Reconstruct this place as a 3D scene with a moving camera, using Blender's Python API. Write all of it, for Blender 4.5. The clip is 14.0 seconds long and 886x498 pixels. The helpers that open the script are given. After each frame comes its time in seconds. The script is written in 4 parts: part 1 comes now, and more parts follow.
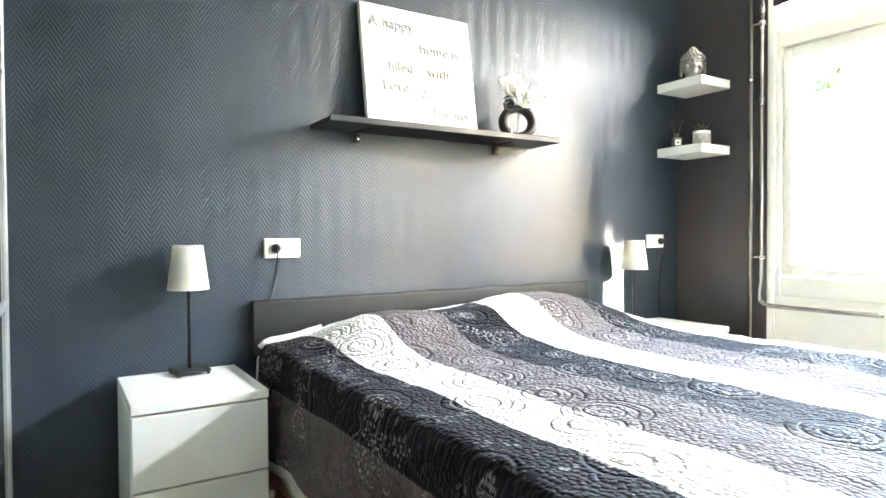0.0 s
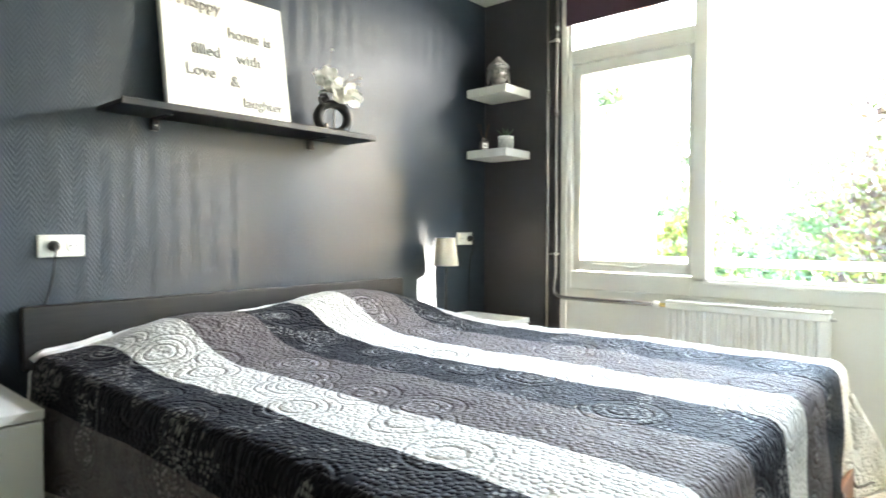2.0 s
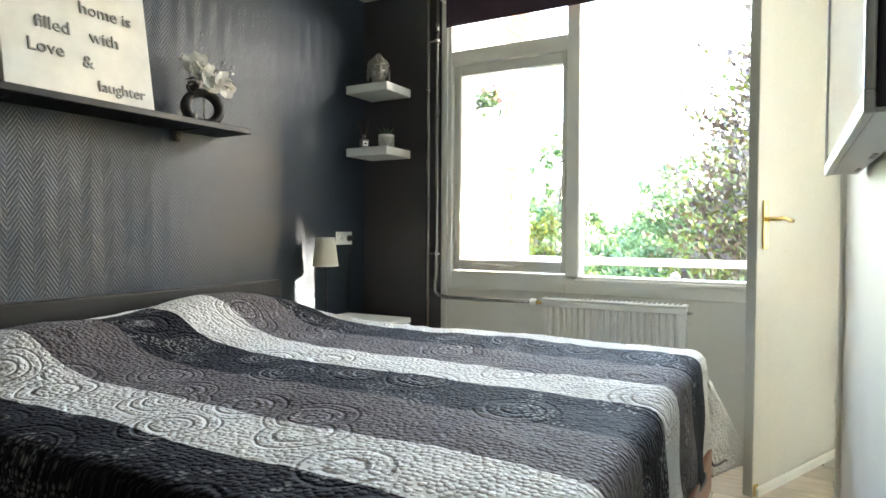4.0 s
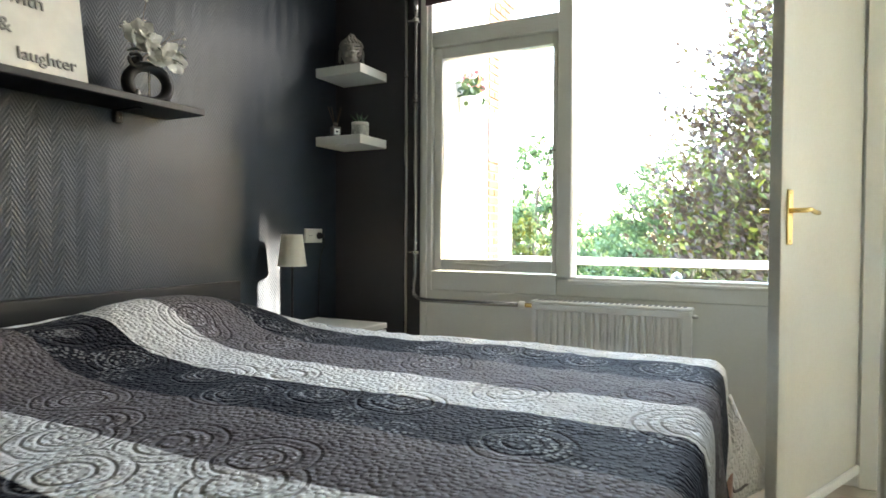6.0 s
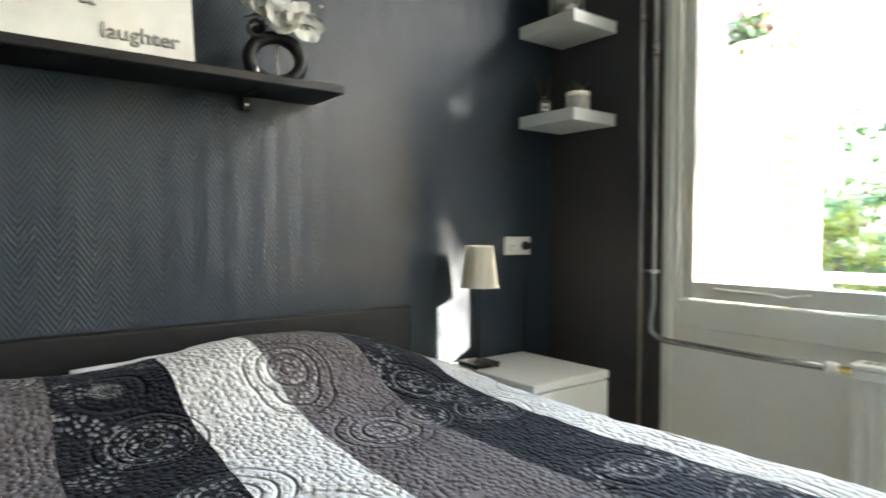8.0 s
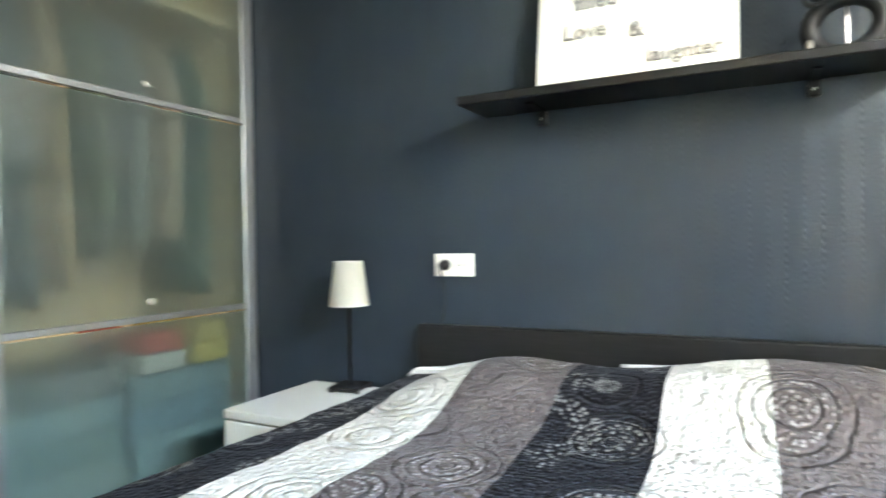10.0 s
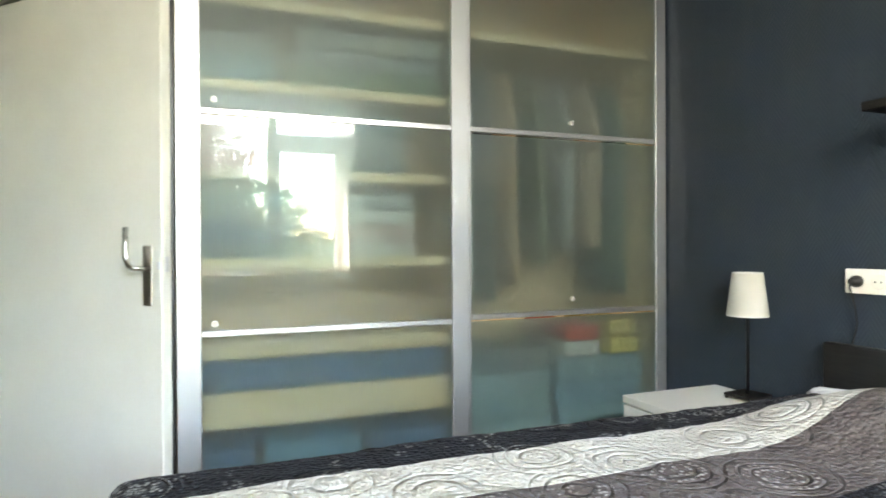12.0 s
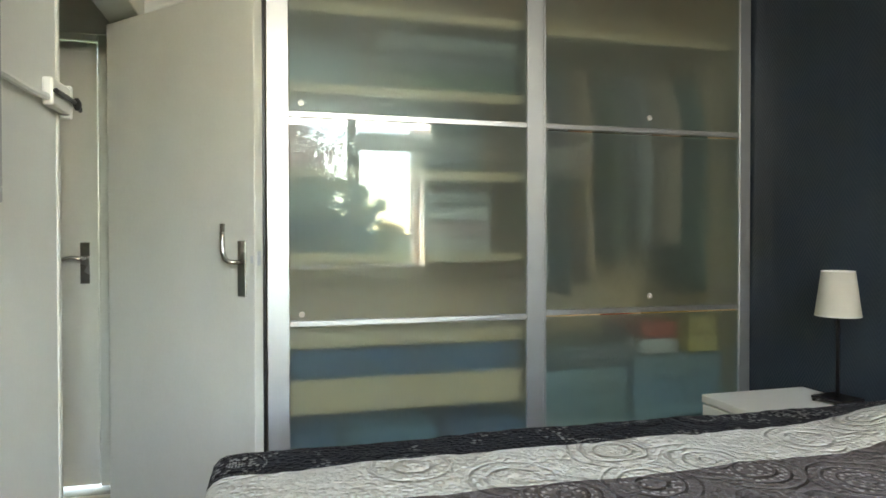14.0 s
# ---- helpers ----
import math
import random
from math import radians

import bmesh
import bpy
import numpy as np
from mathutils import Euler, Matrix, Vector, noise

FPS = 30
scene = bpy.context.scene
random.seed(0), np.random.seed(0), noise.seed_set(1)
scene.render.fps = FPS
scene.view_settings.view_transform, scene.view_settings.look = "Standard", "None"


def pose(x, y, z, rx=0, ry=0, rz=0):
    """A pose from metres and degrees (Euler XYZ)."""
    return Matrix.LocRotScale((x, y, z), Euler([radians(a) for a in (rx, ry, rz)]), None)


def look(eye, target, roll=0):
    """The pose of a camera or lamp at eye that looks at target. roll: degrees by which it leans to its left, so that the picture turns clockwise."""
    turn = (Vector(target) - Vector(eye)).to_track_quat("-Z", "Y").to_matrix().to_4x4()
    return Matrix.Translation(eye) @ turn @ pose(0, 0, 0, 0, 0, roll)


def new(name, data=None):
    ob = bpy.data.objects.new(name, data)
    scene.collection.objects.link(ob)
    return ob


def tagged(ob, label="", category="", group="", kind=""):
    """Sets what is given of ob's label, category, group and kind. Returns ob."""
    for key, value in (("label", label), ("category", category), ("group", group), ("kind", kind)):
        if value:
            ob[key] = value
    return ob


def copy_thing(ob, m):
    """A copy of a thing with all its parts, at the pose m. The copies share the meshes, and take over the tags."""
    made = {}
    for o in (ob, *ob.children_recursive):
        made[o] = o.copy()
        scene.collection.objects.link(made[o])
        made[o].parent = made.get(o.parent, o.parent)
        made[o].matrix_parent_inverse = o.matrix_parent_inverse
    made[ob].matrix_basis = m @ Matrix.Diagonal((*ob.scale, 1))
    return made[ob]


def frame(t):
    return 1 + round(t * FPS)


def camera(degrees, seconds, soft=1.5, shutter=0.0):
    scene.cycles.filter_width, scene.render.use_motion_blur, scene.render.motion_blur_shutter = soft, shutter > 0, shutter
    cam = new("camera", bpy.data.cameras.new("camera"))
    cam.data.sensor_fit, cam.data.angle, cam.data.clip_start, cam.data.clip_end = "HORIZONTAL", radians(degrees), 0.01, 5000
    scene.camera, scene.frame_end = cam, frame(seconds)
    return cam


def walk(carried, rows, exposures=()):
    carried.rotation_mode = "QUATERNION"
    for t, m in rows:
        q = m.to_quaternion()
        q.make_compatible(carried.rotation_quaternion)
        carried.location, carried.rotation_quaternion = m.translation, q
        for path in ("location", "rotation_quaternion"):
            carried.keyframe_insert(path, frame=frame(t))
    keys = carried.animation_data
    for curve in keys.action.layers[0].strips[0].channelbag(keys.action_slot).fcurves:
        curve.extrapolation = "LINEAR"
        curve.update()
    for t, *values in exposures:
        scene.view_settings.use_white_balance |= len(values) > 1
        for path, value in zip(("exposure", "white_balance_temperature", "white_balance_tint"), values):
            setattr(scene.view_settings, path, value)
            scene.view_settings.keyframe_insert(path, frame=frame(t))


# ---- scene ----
cam = camera(71.3, 14.0, soft=1.6, shutter=0.5)
PATH = [
    (0, (0.113, -2.546, 1.054), (1.169, -0.848, 1.013), -0.3),
    (0.5, (0.112, -2.548, 1.051), (1.188, -0.863, 1.012), -0.3),
    (1, (0.108, -2.54, 1.062), (1.275, -0.917, 1.012), -0.1),
    (1.5, (0.107, -2.528, 1.061), (1.454, -1.051, 1.012), 0.0),
    (2, (0.12, -2.527, 1.062), (1.628, -1.215, 1.006), 0.1),
    (2.5, (0.131, -2.534, 1.05), (1.75, -1.361, 1.0), 0.1),
    (3, (0.129, -2.513, 1.052), (1.819, -1.445, 0.999), 0.1),
    (3.2, (0.111, -2.499, 1.061), (1.824, -1.469, 1.004), 0.2),
    (5.5, (0.291, -2.351, 1.048), (2.056, -1.413, 0.997), 0.3),
    (6, (0.401, -2.284, 1.029), (2.183, -1.376, 0.982), 0.3),
    (6.5, (0.607, -2.202, 1.027), (2.389, -1.296, 0.978), 0.3),
    (7, (0.797, -2.103, 1.07), (2.539, -1.122, 1.022), 0.2),
    (7.2, (0.897, -2.076, 1.076), (2.578, -0.994, 1.023), 0.2),
    (9.3, (1.729, -1.904, 1.117), (1.606, 0.091, 1.067), -0.5),
    (9.5, (1.759, -1.918, 1.122), (1.413, 0.051, 1.068), -0.7),
    (10, (1.867, -1.976, 1.084), (0.956, -0.196, 1.067), -1.0),
    (10.5, (1.97, -2.007, 1.114), (0.697, -0.465, 1.081), -0.7),
    (11, (2.073, -2.046, 1.128), (0.563, -0.735, 1.114), -0.5),
    (11.5, (2.193, -2.002, 1.123), (0.44, -1.04, 1.125), -0.7),
    (12, (2.259, -2.021, 1.13), (0.397, -1.289, 1.121), -0.3),
    (12.5, (2.291, -2.069, 1.132), (0.398, -1.424, 1.125), -0.3),
    (13, (2.309, -2.064, 1.132), (0.391, -1.497, 1.118), -0.2),
    (13.5, (2.312, -2.04, 1.132), (0.381, -1.519, 1.113), -0.2),
    (14, (2.31, -2.043, 1.133), (0.375, -1.54, 1.109), -0.1),
]
EXPOSURE = [(0.0, 7.65, 7000, 11), (1.0, 7.5, 7000, 11), (2.0, 6.8, 7000, 11), (3.2, 6.08, 7050, 11), (5.3, 5.22, 7150, 12), (7.2, 5.3, 7150, 12),
            (9.3, 6.45, 6750, 8), (11.0, 6.8, 7300, 11), (12.5, 6.1, 7550, 11), (14.0, 5.6, 7700, 10)]
walk(cam, [(t, look(eye, target, roll)) for t, eye, target, roll in PATH], EXPOSURE)


# ---- world and sun ----
SUN_DIR = Vector((0.565, -0.787, 0.33)).normalized()
world = bpy.data.worlds.new("sky")
scene.world = world
world.use_nodes = True
wn = world.node_tree
sky = wn.nodes.new("ShaderNodeTexSky")
sky.sky_type = "NISHITA"
sky.sun_disc = False
sky.sun_elevation = math.asin(SUN_DIR.z)
sky.sun_rotation = math.atan2(SUN_DIR.x, SUN_DIR.y)
sky.air_density, sky.dust_density, sky.ozone_density = 1.0, 0.5, 1.0
wn.links.new(sky.outputs["Color"], wn.nodes["Background"].inputs["Color"])
wn.nodes["Background"].inputs["Strength"].default_value = 0.15
sun_lamp = bpy.data.lights.new("sun", "SUN")
sun_lamp.energy, sun_lamp.angle, sun_lamp.color = 2.6, radians(0.6), (1.0, 0.93, 0.82)
new("sun", sun_lamp).matrix_world = look((0, 0, 0), -SUN_DIR)


# added strip lamp in the head of the window's opening, standing in for skylight
opening = bpy.data.lights.new("sky_fill_lamp", "AREA")
opening.shape, opening.size, opening.size_y, opening.energy, opening.color = "RECTANGLE", 1.68, 0.08, 1.0, (0.97, 0.99, 1.0)
new("sky_fill_lamp", opening).matrix_world = look((3.575, -1.5, 2.265), (0.6, -1.5, 0.9))


# ---- node helpers ----
def material(name, color=(0.8, 0.8, 0.8), rough=0.5, metal=0.0):
    m = bpy.data.materials.new(name)
    m.use_nodes = True
    b = m.node_tree.nodes["Principled BSDF"]
    b.inputs["Base Color"].default_value = (*color, 1)
    b.inputs["Roughness"].default_value = rough
    b.inputs["Metallic"].default_value = metal
    return m, m.node_tree, b


def node(nt, kind, **kw):
    n = nt.nodes.new(kind)
    for k, v in kw.items():
        if k in n.inputs:
            n.inputs[k].default_value = v
        else:
            setattr(n, k, v)
    return n


def math_node(nt, op, a, b=None, clamp=False):
    n = nt.nodes.new("ShaderNodeMath")
    n.operation, n.use_clamp = op, clamp
    for i, v in enumerate((a, b)):
        if v is None:
            continue
        if isinstance(v, (int, float)):
            n.inputs[i].default_value = v
        else:
            nt.links.new(v, n.inputs[i])
    return n.outputs[0]


def mix_color(nt, fac, a, b, blend="MIX"):
    n = nt.nodes.new("ShaderNodeMix")
    n.data_type, n.blend_type = "RGBA", blend
    for i, v in ((0, fac), (6, a), (7, b)):
        if isinstance(v, (int, float)):
            n.inputs[i].default_value = v
        elif isinstance(v, tuple):
            n.inputs[i].default_value = (*v, 1)
        else:
            nt.links.new(v, n.inputs[i])
    return n.outputs[2]


def ramp(nt, fac, stops):
    n = nt.nodes.new("ShaderNodeValToRGB")
    while len(n.color_ramp.elements) < len(stops):
        n.color_ramp.elements.new(0.5)
    for e, (p, c) in zip(n.color_ramp.elements, stops):
        e.position, e.color = p, (*c, 1)
    nt.links.new(fac, n.inputs[0])
    return n.outputs[0]


def noise_tex(nt, vec, scale, detail=4, rough=0.55):
    n = node(nt, "ShaderNodeTexNoise", Scale=scale, Detail=detail, Roughness=rough)
    if vec is not None:
        nt.links.new(vec, n.inputs["Vector"])
    return n.outputs["Fac"]


def bump(nt, b, height, strength, dist, prev=None):
    n = node(nt, "ShaderNodeBump", Strength=strength, Distance=dist)
    nt.links.new(height, n.inputs["Height"])
    if prev is not None:
        nt.links.new(prev, n.inputs["Normal"])
    nt.links.new(n.outputs[0], b.inputs["Normal"])
    return n.outputs[0]


def object_coords(nt):
    return nt.nodes.new("ShaderNodeTexCoord").outputs["Object"]


def world_coords(nt):
    return nt.nodes.new("ShaderNodeNewGeometry").outputs["Position"]


def plain(name, color, rough=0.5, metal=0.0, grain=60.0, depth=0.0004, vary=0.12, coat=0.0):
    """A surface with fine grain, slow colour drift and uneven gloss."""
    m, nt, b = material(name, color, rough, metal)
    co = world_coords(nt)
    slow, fine = noise_tex(nt, co, 3.0), noise_tex(nt, co, grain)
    dark = tuple(c * (1 - vary) for c in color)
    light = tuple(min(1, c * (1 + vary * 0.5)) for c in color)
    c = ramp(nt, slow, [(0.3, dark), (0.7, light)])
    nt.links.new(mix_color(nt, 0.12, c, fine, "OVERLAY"), b.inputs["Base Color"])
    r = math_node(nt, "MULTIPLY_ADD", slow, 0.16)
    r.node.inputs[2].default_value = rough - 0.08
    nt.links.new(r, b.inputs["Roughness"])
    if depth:
        bump(nt, b, fine, 0.5, depth)
    b.inputs["Coat Weight"].default_value = coat
    return m


# ---- materials ----
def herringbone_wallpaper():
    m, nt, b = material("painted_herringbone_wallpaper", (0.030, 0.036, 0.050), 0.42)
    b.inputs["Specular IOR Level"].default_value = 0.42
    co = world_coords(nt)
    sep = nt.nodes.new("ShaderNodeSeparateXYZ")
    nt.links.new(co, sep.inputs[0])
    zig = math_node(nt, "PINGPONG", math_node(nt, "MULTIPLY", sep.outputs["X"], 1.0), 0.045)
    slope = math_node(nt, "ADD", math_node(nt, "MULTIPLY", zig, 1.55), sep.outputs["Z"])
    ridge = math_node(nt, "SINE", math_node(nt, "MULTIPLY", slope, 2 * math.pi / 0.022))
    patch = noise_tex(nt, co, 2.2, 5)
    h = math_node(nt, "MULTIPLY", ridge, 1.0)
    h = math_node(nt, "ADD", h, math_node(nt, "MULTIPLY", noise_tex(nt, co, 90), 2.2))
    h = math_node(nt, "MULTIPLY", h, ramp(nt, patch, [(0.3, (0.5,) * 3), (0.65, (1.0,) * 3)]))
    bump(nt, b, h, 0.5, 0.0011)
    c = ramp(nt, patch, [(0.3, (0.019, 0.029, 0.042)), (0.7, (0.027, 0.039, 0.054))])
    nt.links.new(c, b.inputs["Base Color"])
    r = math_node(nt, "MULTIPLY_ADD", patch, 0.18)
    r.node.inputs[2].default_value = 0.36
    nt.links.new(r, b.inputs["Roughness"])
    return m


def spread_cloth():
    """Quilted cotton: stripes of near-black, cream and taupe, each stitched with rings of small pebbles."""
    m, nt, b = material("quilted_cotton", (0.2, 0.2, 0.2), 0.75)
    uv = nt.nodes.new("ShaderNodeUVMap").outputs[0]
    sep = nt.nodes.new("ShaderNodeSeparateXYZ")
    nt.links.new(uv, sep.inputs[0])
    wob = math_node(nt, "MULTIPLY", math_node(nt, "SUBTRACT", noise_tex(nt, uv, 1.7, 1), 0.5), 0.05)
    u = math_node(nt, "ADD", sep.outputs["X"], wob)
    k = math_node(nt, "FRACT", math_node(nt, "DIVIDE", math_node(nt, "SUBTRACT", u, 0.945 - 0.73 * 3), 0.73))
    is_cream = math_node(nt, "ADD", math_node(nt, "LESS_THAN", k, 0.29), math_node(nt, "GREATER_THAN", u, 2.42), True)
    is_taupe = math_node(nt, "MULTIPLY", math_node(nt, "GREATER_THAN", k, 0.29), math_node(nt, "LESS_THAN", k, 0.655))
    # stitched rings round scattered centres, filled with pebbles
    vor = node(nt, "ShaderNodeTexVoronoi", Scale=4.3, Randomness=0.9)
    warp = mix_color(nt, 0.03, uv, node_color(nt, uv, 4.0))
    nt.links.new(warp, vor.inputs["Vector"])
    d = vor.outputs["Distance"]
    peb = node(nt, "ShaderNodeTexVoronoi", Scale=70.0, Randomness=0.7)
    nt.links.new(mix_color(nt, 0.003, uv, node_color(nt, uv, 25.0)), peb.inputs["Vector"])
    pd = peb.outputs["Distance"]
    dome = ramp(nt, pd, [(0.0, (1.0,) * 3), (0.3, (0.86,) * 3), (0.62, (0.0,) * 3)])
    groove = ramp(nt, d, [(0.0, (0.8,) * 3), (0.055, (1.0,) * 3), (0.08, (0.1,) * 3), (0.10, (0.9,) * 3), (0.19, (1.0,) * 3), (0.215, (0.0,) * 3), (0.24, (1.0,) * 3), (0.30, (1.0,) * 3),
                          (0.33, (0.0,) * 3), (0.355, (1.0,) * 3), (0.43, (1.0,) * 3), (0.455, (0.15,) * 3), (0.48, (1.0,) * 3)])
    h = math_node(nt, "ADD", math_node(nt, "MULTIPLY", dome, 0.62), math_node(nt, "MULTIPLY", groove, 1.15))
    h = math_node(nt, "ADD", h, math_node(nt, "MULTIPLY", noise_tex(nt, uv, 11, 2), 0.5))
    bump(nt, b, h, 1.0, 0.009)
    # pale printed pebbles on the dark stripes: in rings, and in loose patches
    dots = ramp(nt, pd, [(0.30, (1.0,) * 3), (0.44, (0.0,) * 3)])
    band = ramp(nt, d, [(0.04, (1.0,) * 3), (0.06, (0.0,) * 3), (0.10, (0.0,) * 3), (0.12, (1.0,) * 3), (0.19, (1.0,) * 3), (0.205, (0.0,) * 3), (0.24, (0.0,) * 3), (0.25, (1.0,) * 3), (0.31, (1.0,) * 3), (0.32, (0.0,) * 3)])
    chosen = ramp(nt, noise_tex(nt, uv, 3.1, 1), [(0.36, (0.35,) * 3), (0.48, (1.0,) * 3)])
    area = ramp(nt, noise_tex(nt, uv, 6.5, 2), [(0.55, (0.0,) * 3), (0.60, (0.8,) * 3)])
    print_fac = math_node(nt, "MULTIPLY", dots, math_node(nt, "ADD", math_node(nt, "MULTIPLY", band, chosen), area, True))
    # fine dotted rings between the pebble bands
    fine = node(nt, "ShaderNodeTexVoronoi", Scale=150.0, Randomness=0.4)
    nt.links.new(uv, fine.inputs["Vector"])
    line = ramp(nt, d, [(0.068, (0.0,) * 3), (0.074, (1.0,) * 3), (0.088, (1.0,) * 3), (0.094, (0.0,) * 3), (0.214, (0.0,) * 3), (0.219, (1.0,) * 3), (0.231, (1.0,) * 3), (0.236, (0.0,) * 3),
                        (0.344, (0.0,) * 3), (0.349, (1.0,) * 3), (0.363, (1.0,) * 3), (0.368, (0.0,) * 3)])
    ring_dots = math_node(nt, "MULTIPLY", line, ramp(nt, fine.outputs["Distance"], [(0.38, (1.0,) * 3), (0.52, (0.0,) * 3)]))
    print_fac = math_node(nt, "ADD", print_fac, math_node(nt, "MULTIPLY", ring_dots, 1.0), True)
    tone = noise_tex(nt, uv, 9, 4)
    black = ramp(nt, tone, [(0.3, (0.006, 0.0058, 0.008)), (0.75, (0.013, 0.0125, 0.0165))])
    black = mix_color(nt, math_node(nt, "MULTIPLY", print_fac, 0.75), black, (0.34, 0.335, 0.325))
    taupe = ramp(nt, tone, [(0.3, (0.105, 0.089, 0.087)), (0.75, (0.165, 0.142, 0.138))])
    taupe = mix_color(nt, math_node(nt, "MULTIPLY", math_node(nt, "MULTIPLY", dots, 0.75), math_node(nt, "ADD", band, ring_dots, True)), taupe, (0.42, 0.39, 0.38))
    cream = ramp(nt, tone, [(0.3, (0.60, 0.58, 0.53)), (0.75, (0.74, 0.72, 0.67))])
    c = mix_color(nt, is_taupe, black, taupe)
    c = mix_color(nt, is_cream, c, cream)
    nt.links.new(c, b.inputs["Base Color"])
    b.inputs["Specular IOR Level"].default_value = 0.13
    b.inputs["Sheen Weight"].default_value = 0.05
    b.inputs["Sheen Roughness"].default_value = 0.4
    b.inputs["Sheen Tint"].default_value = (0.80, 0.88, 1.0, 1)
    return m


def node_color(nt, vec, scale):
    n = node(nt, "ShaderNodeTexNoise", Scale=scale, Detail=1.0)
    nt.links.new(vec, n.inputs["Vector"])
    return n.outputs["Color"]


def clear_glass():
    m = bpy.data.materials.new("clear_glass")
    m.use_nodes = True
    nt = m.node_tree
    nt.nodes.remove(nt.nodes["Principled BSDF"])
    mix = nt.nodes.new("ShaderNodeMixShader")
    nt.links.new(node(nt, "ShaderNodeFresnel", IOR=1.45).outputs[0], mix.inputs[0])
    nt.links.new(node(nt, "ShaderNodeBsdfTransparent").outputs[0], mix.inputs[1])
    nt.links.new(node(nt, "ShaderNodeBsdfGlossy", Roughness=0.01).outputs[0], mix.inputs[2])
    nt.links.new(mix.outputs[0], nt.nodes["Material Output"].inputs["Surface"])
    return m


def frosted_glass():
    m, nt, b = material("frosted_glass", (0.72, 0.80, 0.77), 0.46)
    b.inputs["Transmission Weight"].default_value = 0.93
    b.inputs["IOR"].default_value = 1.25
    b.inputs["Coat Weight"].default_value = 1.0
    b.inputs["Coat Roughness"].default_value = 0.0
    b.inputs["Coat IOR"].default_value = 1.5
    co = world_coords(nt)
    c = ramp(nt, noise_tex(nt, co, 2.0), [(0.3, (0.38, 0.47, 0.45)), (0.7, (0.45, 0.54, 0.52))])
    nt.links.new(c, b.inputs["Base Color"])
    return m


def wood(name, a, c, rough, axis_scale=(1, 1, 14), seed_by_object=False, coat=0.0):
    m, nt, b = material(name, a, rough)
    co = object_coords(nt)
    mp = node(nt, "ShaderNodeMapping")
    mp.inputs["Scale"].default_value = axis_scale
    nt.links.new(co, mp.inputs["Vector"])
    g = node(nt, "ShaderNodeTexNoise", Scale=7.0, Detail=7.0, Distortion=0.6)
    g.noise_dimensions = "4D"
    nt.links.new(mp.outputs[0], g.inputs["Vector"])
    if seed_by_object:
        rnd = nt.nodes.new("ShaderNodeObjectInfo").outputs["Random"]
        nt.links.new(math_node(nt, "MULTIPLY", rnd, 40.0), g.inputs["W"])
    col = ramp(nt, g.outputs["Fac"], [(0.3, a), (0.7, c)])
    if seed_by_object:
        shade = math_node(nt, "MULTIPLY_ADD", rnd, 0.3)
        shade.node.inputs[2].default_value = 0.85
        col = mix_color(nt, 1.0, col, shade, "MULTIPLY")
    nt.links.new(col, b.inputs["Base Color"])
    bump(nt, b, g.outputs["Fac"], 0.25, 0.0008)
    b.inputs["Coat Weight"].default_value = coat
    return m


def leaf_material(name, stops):
    m, nt, b = material(name, (0.1, 0.1, 0.05), 0.5)
    rnd = nt.nodes.new("ShaderNodeNewGeometry").outputs["Random Per Island"]
    col = ramp(nt, rnd, stops)
    nt.links.new(col, b.inputs["Base Color"])
    tr = node(nt, "ShaderNodeBsdfTranslucent")
    nt.links.new(col, tr.inputs["Color"])
    mix = node(nt, "ShaderNodeMixShader", Fac=0.38)
    nt.links.new(b.outputs[0], mix.inputs[1])
    nt.links.new(tr.outputs[0], mix.inputs[2])
    nt.links.new(mix.outputs[0], nt.nodes["Material Output"].inputs["Surface"])
    return m


def fabric(name, color, rough=0.85, through_light=0.0):
    m, nt, b = material(name, color, rough)
    co = object_coords(nt)
    w = noise_tex(nt, co, 380, 2)
    bump(nt, b, w, 0.3, 0.0006)
    nt.links.new(ramp(nt, noise_tex(nt, co, 8), [(0.3, tuple(c * 0.85 for c in color)), (0.7, color)]), b.inputs["Base Color"])
    b.inputs["Transmission Weight"].default_value = 0.0
    if through_light:
        tr = node(nt, "ShaderNodeBsdfTranslucent", Color=(*color, 1))
        mix = node(nt, "ShaderNodeMixShader", Fac=through_light)
        nt.links.new(b.outputs[0], mix.inputs[1])
        nt.links.new(tr.outputs[0], mix.inputs[2])
        nt.links.new(mix.outputs[0], nt.nodes["Material Output"].inputs["Surface"])
    return m


WALLPAPER = herringbone_wallpaper()
DARK_WALL = plain("dark_wall_paint", (0.052, 0.048, 0.052), 0.5, grain=140, depth=0.0006)
WHITE_PAINT = plain("white_satin_paint", (0.76, 0.75, 0.68), 0.32, grain=90, depth=0.0003, vary=0.05)
# white gloss darkened towards olive: the dim light on door_1 put into its colour
SHADED_GLOSS = plain("shaded_white_gloss", (0.62, 0.61, 0.54), 0.34, grain=90, depth=0.0002, vary=0.05, coat=0.7)
SHADED_GLOSS.node_tree.nodes["Principled BSDF"].inputs["Coat Roughness"].default_value = 0.05
WHITE_WALL = plain("white_wall_paint", (0.78, 0.78, 0.73), 0.6, grain=120, depth=0.0007, vary=0.05)
WHITE_LAMINATE = plain("white_laminate", (0.80, 0.80, 0.76), 0.42, grain=200, depth=0.0, vary=0.03)
WHITE_PLASTIC = plain("white_plastic", (0.80, 0.79, 0.74), 0.3, grain=200, depth=0.0, vary=0.03)
RADIATOR_ENAMEL = plain("radiator_enamel", (0.78, 0.77, 0.71), 0.3, grain=80, depth=0.0002, vary=0.04)
ALUMINIUM = plain("brushed_aluminium", (0.66, 0.67, 0.68), 0.36, 0.85, grain=300, depth=0.0001, vary=0.05)
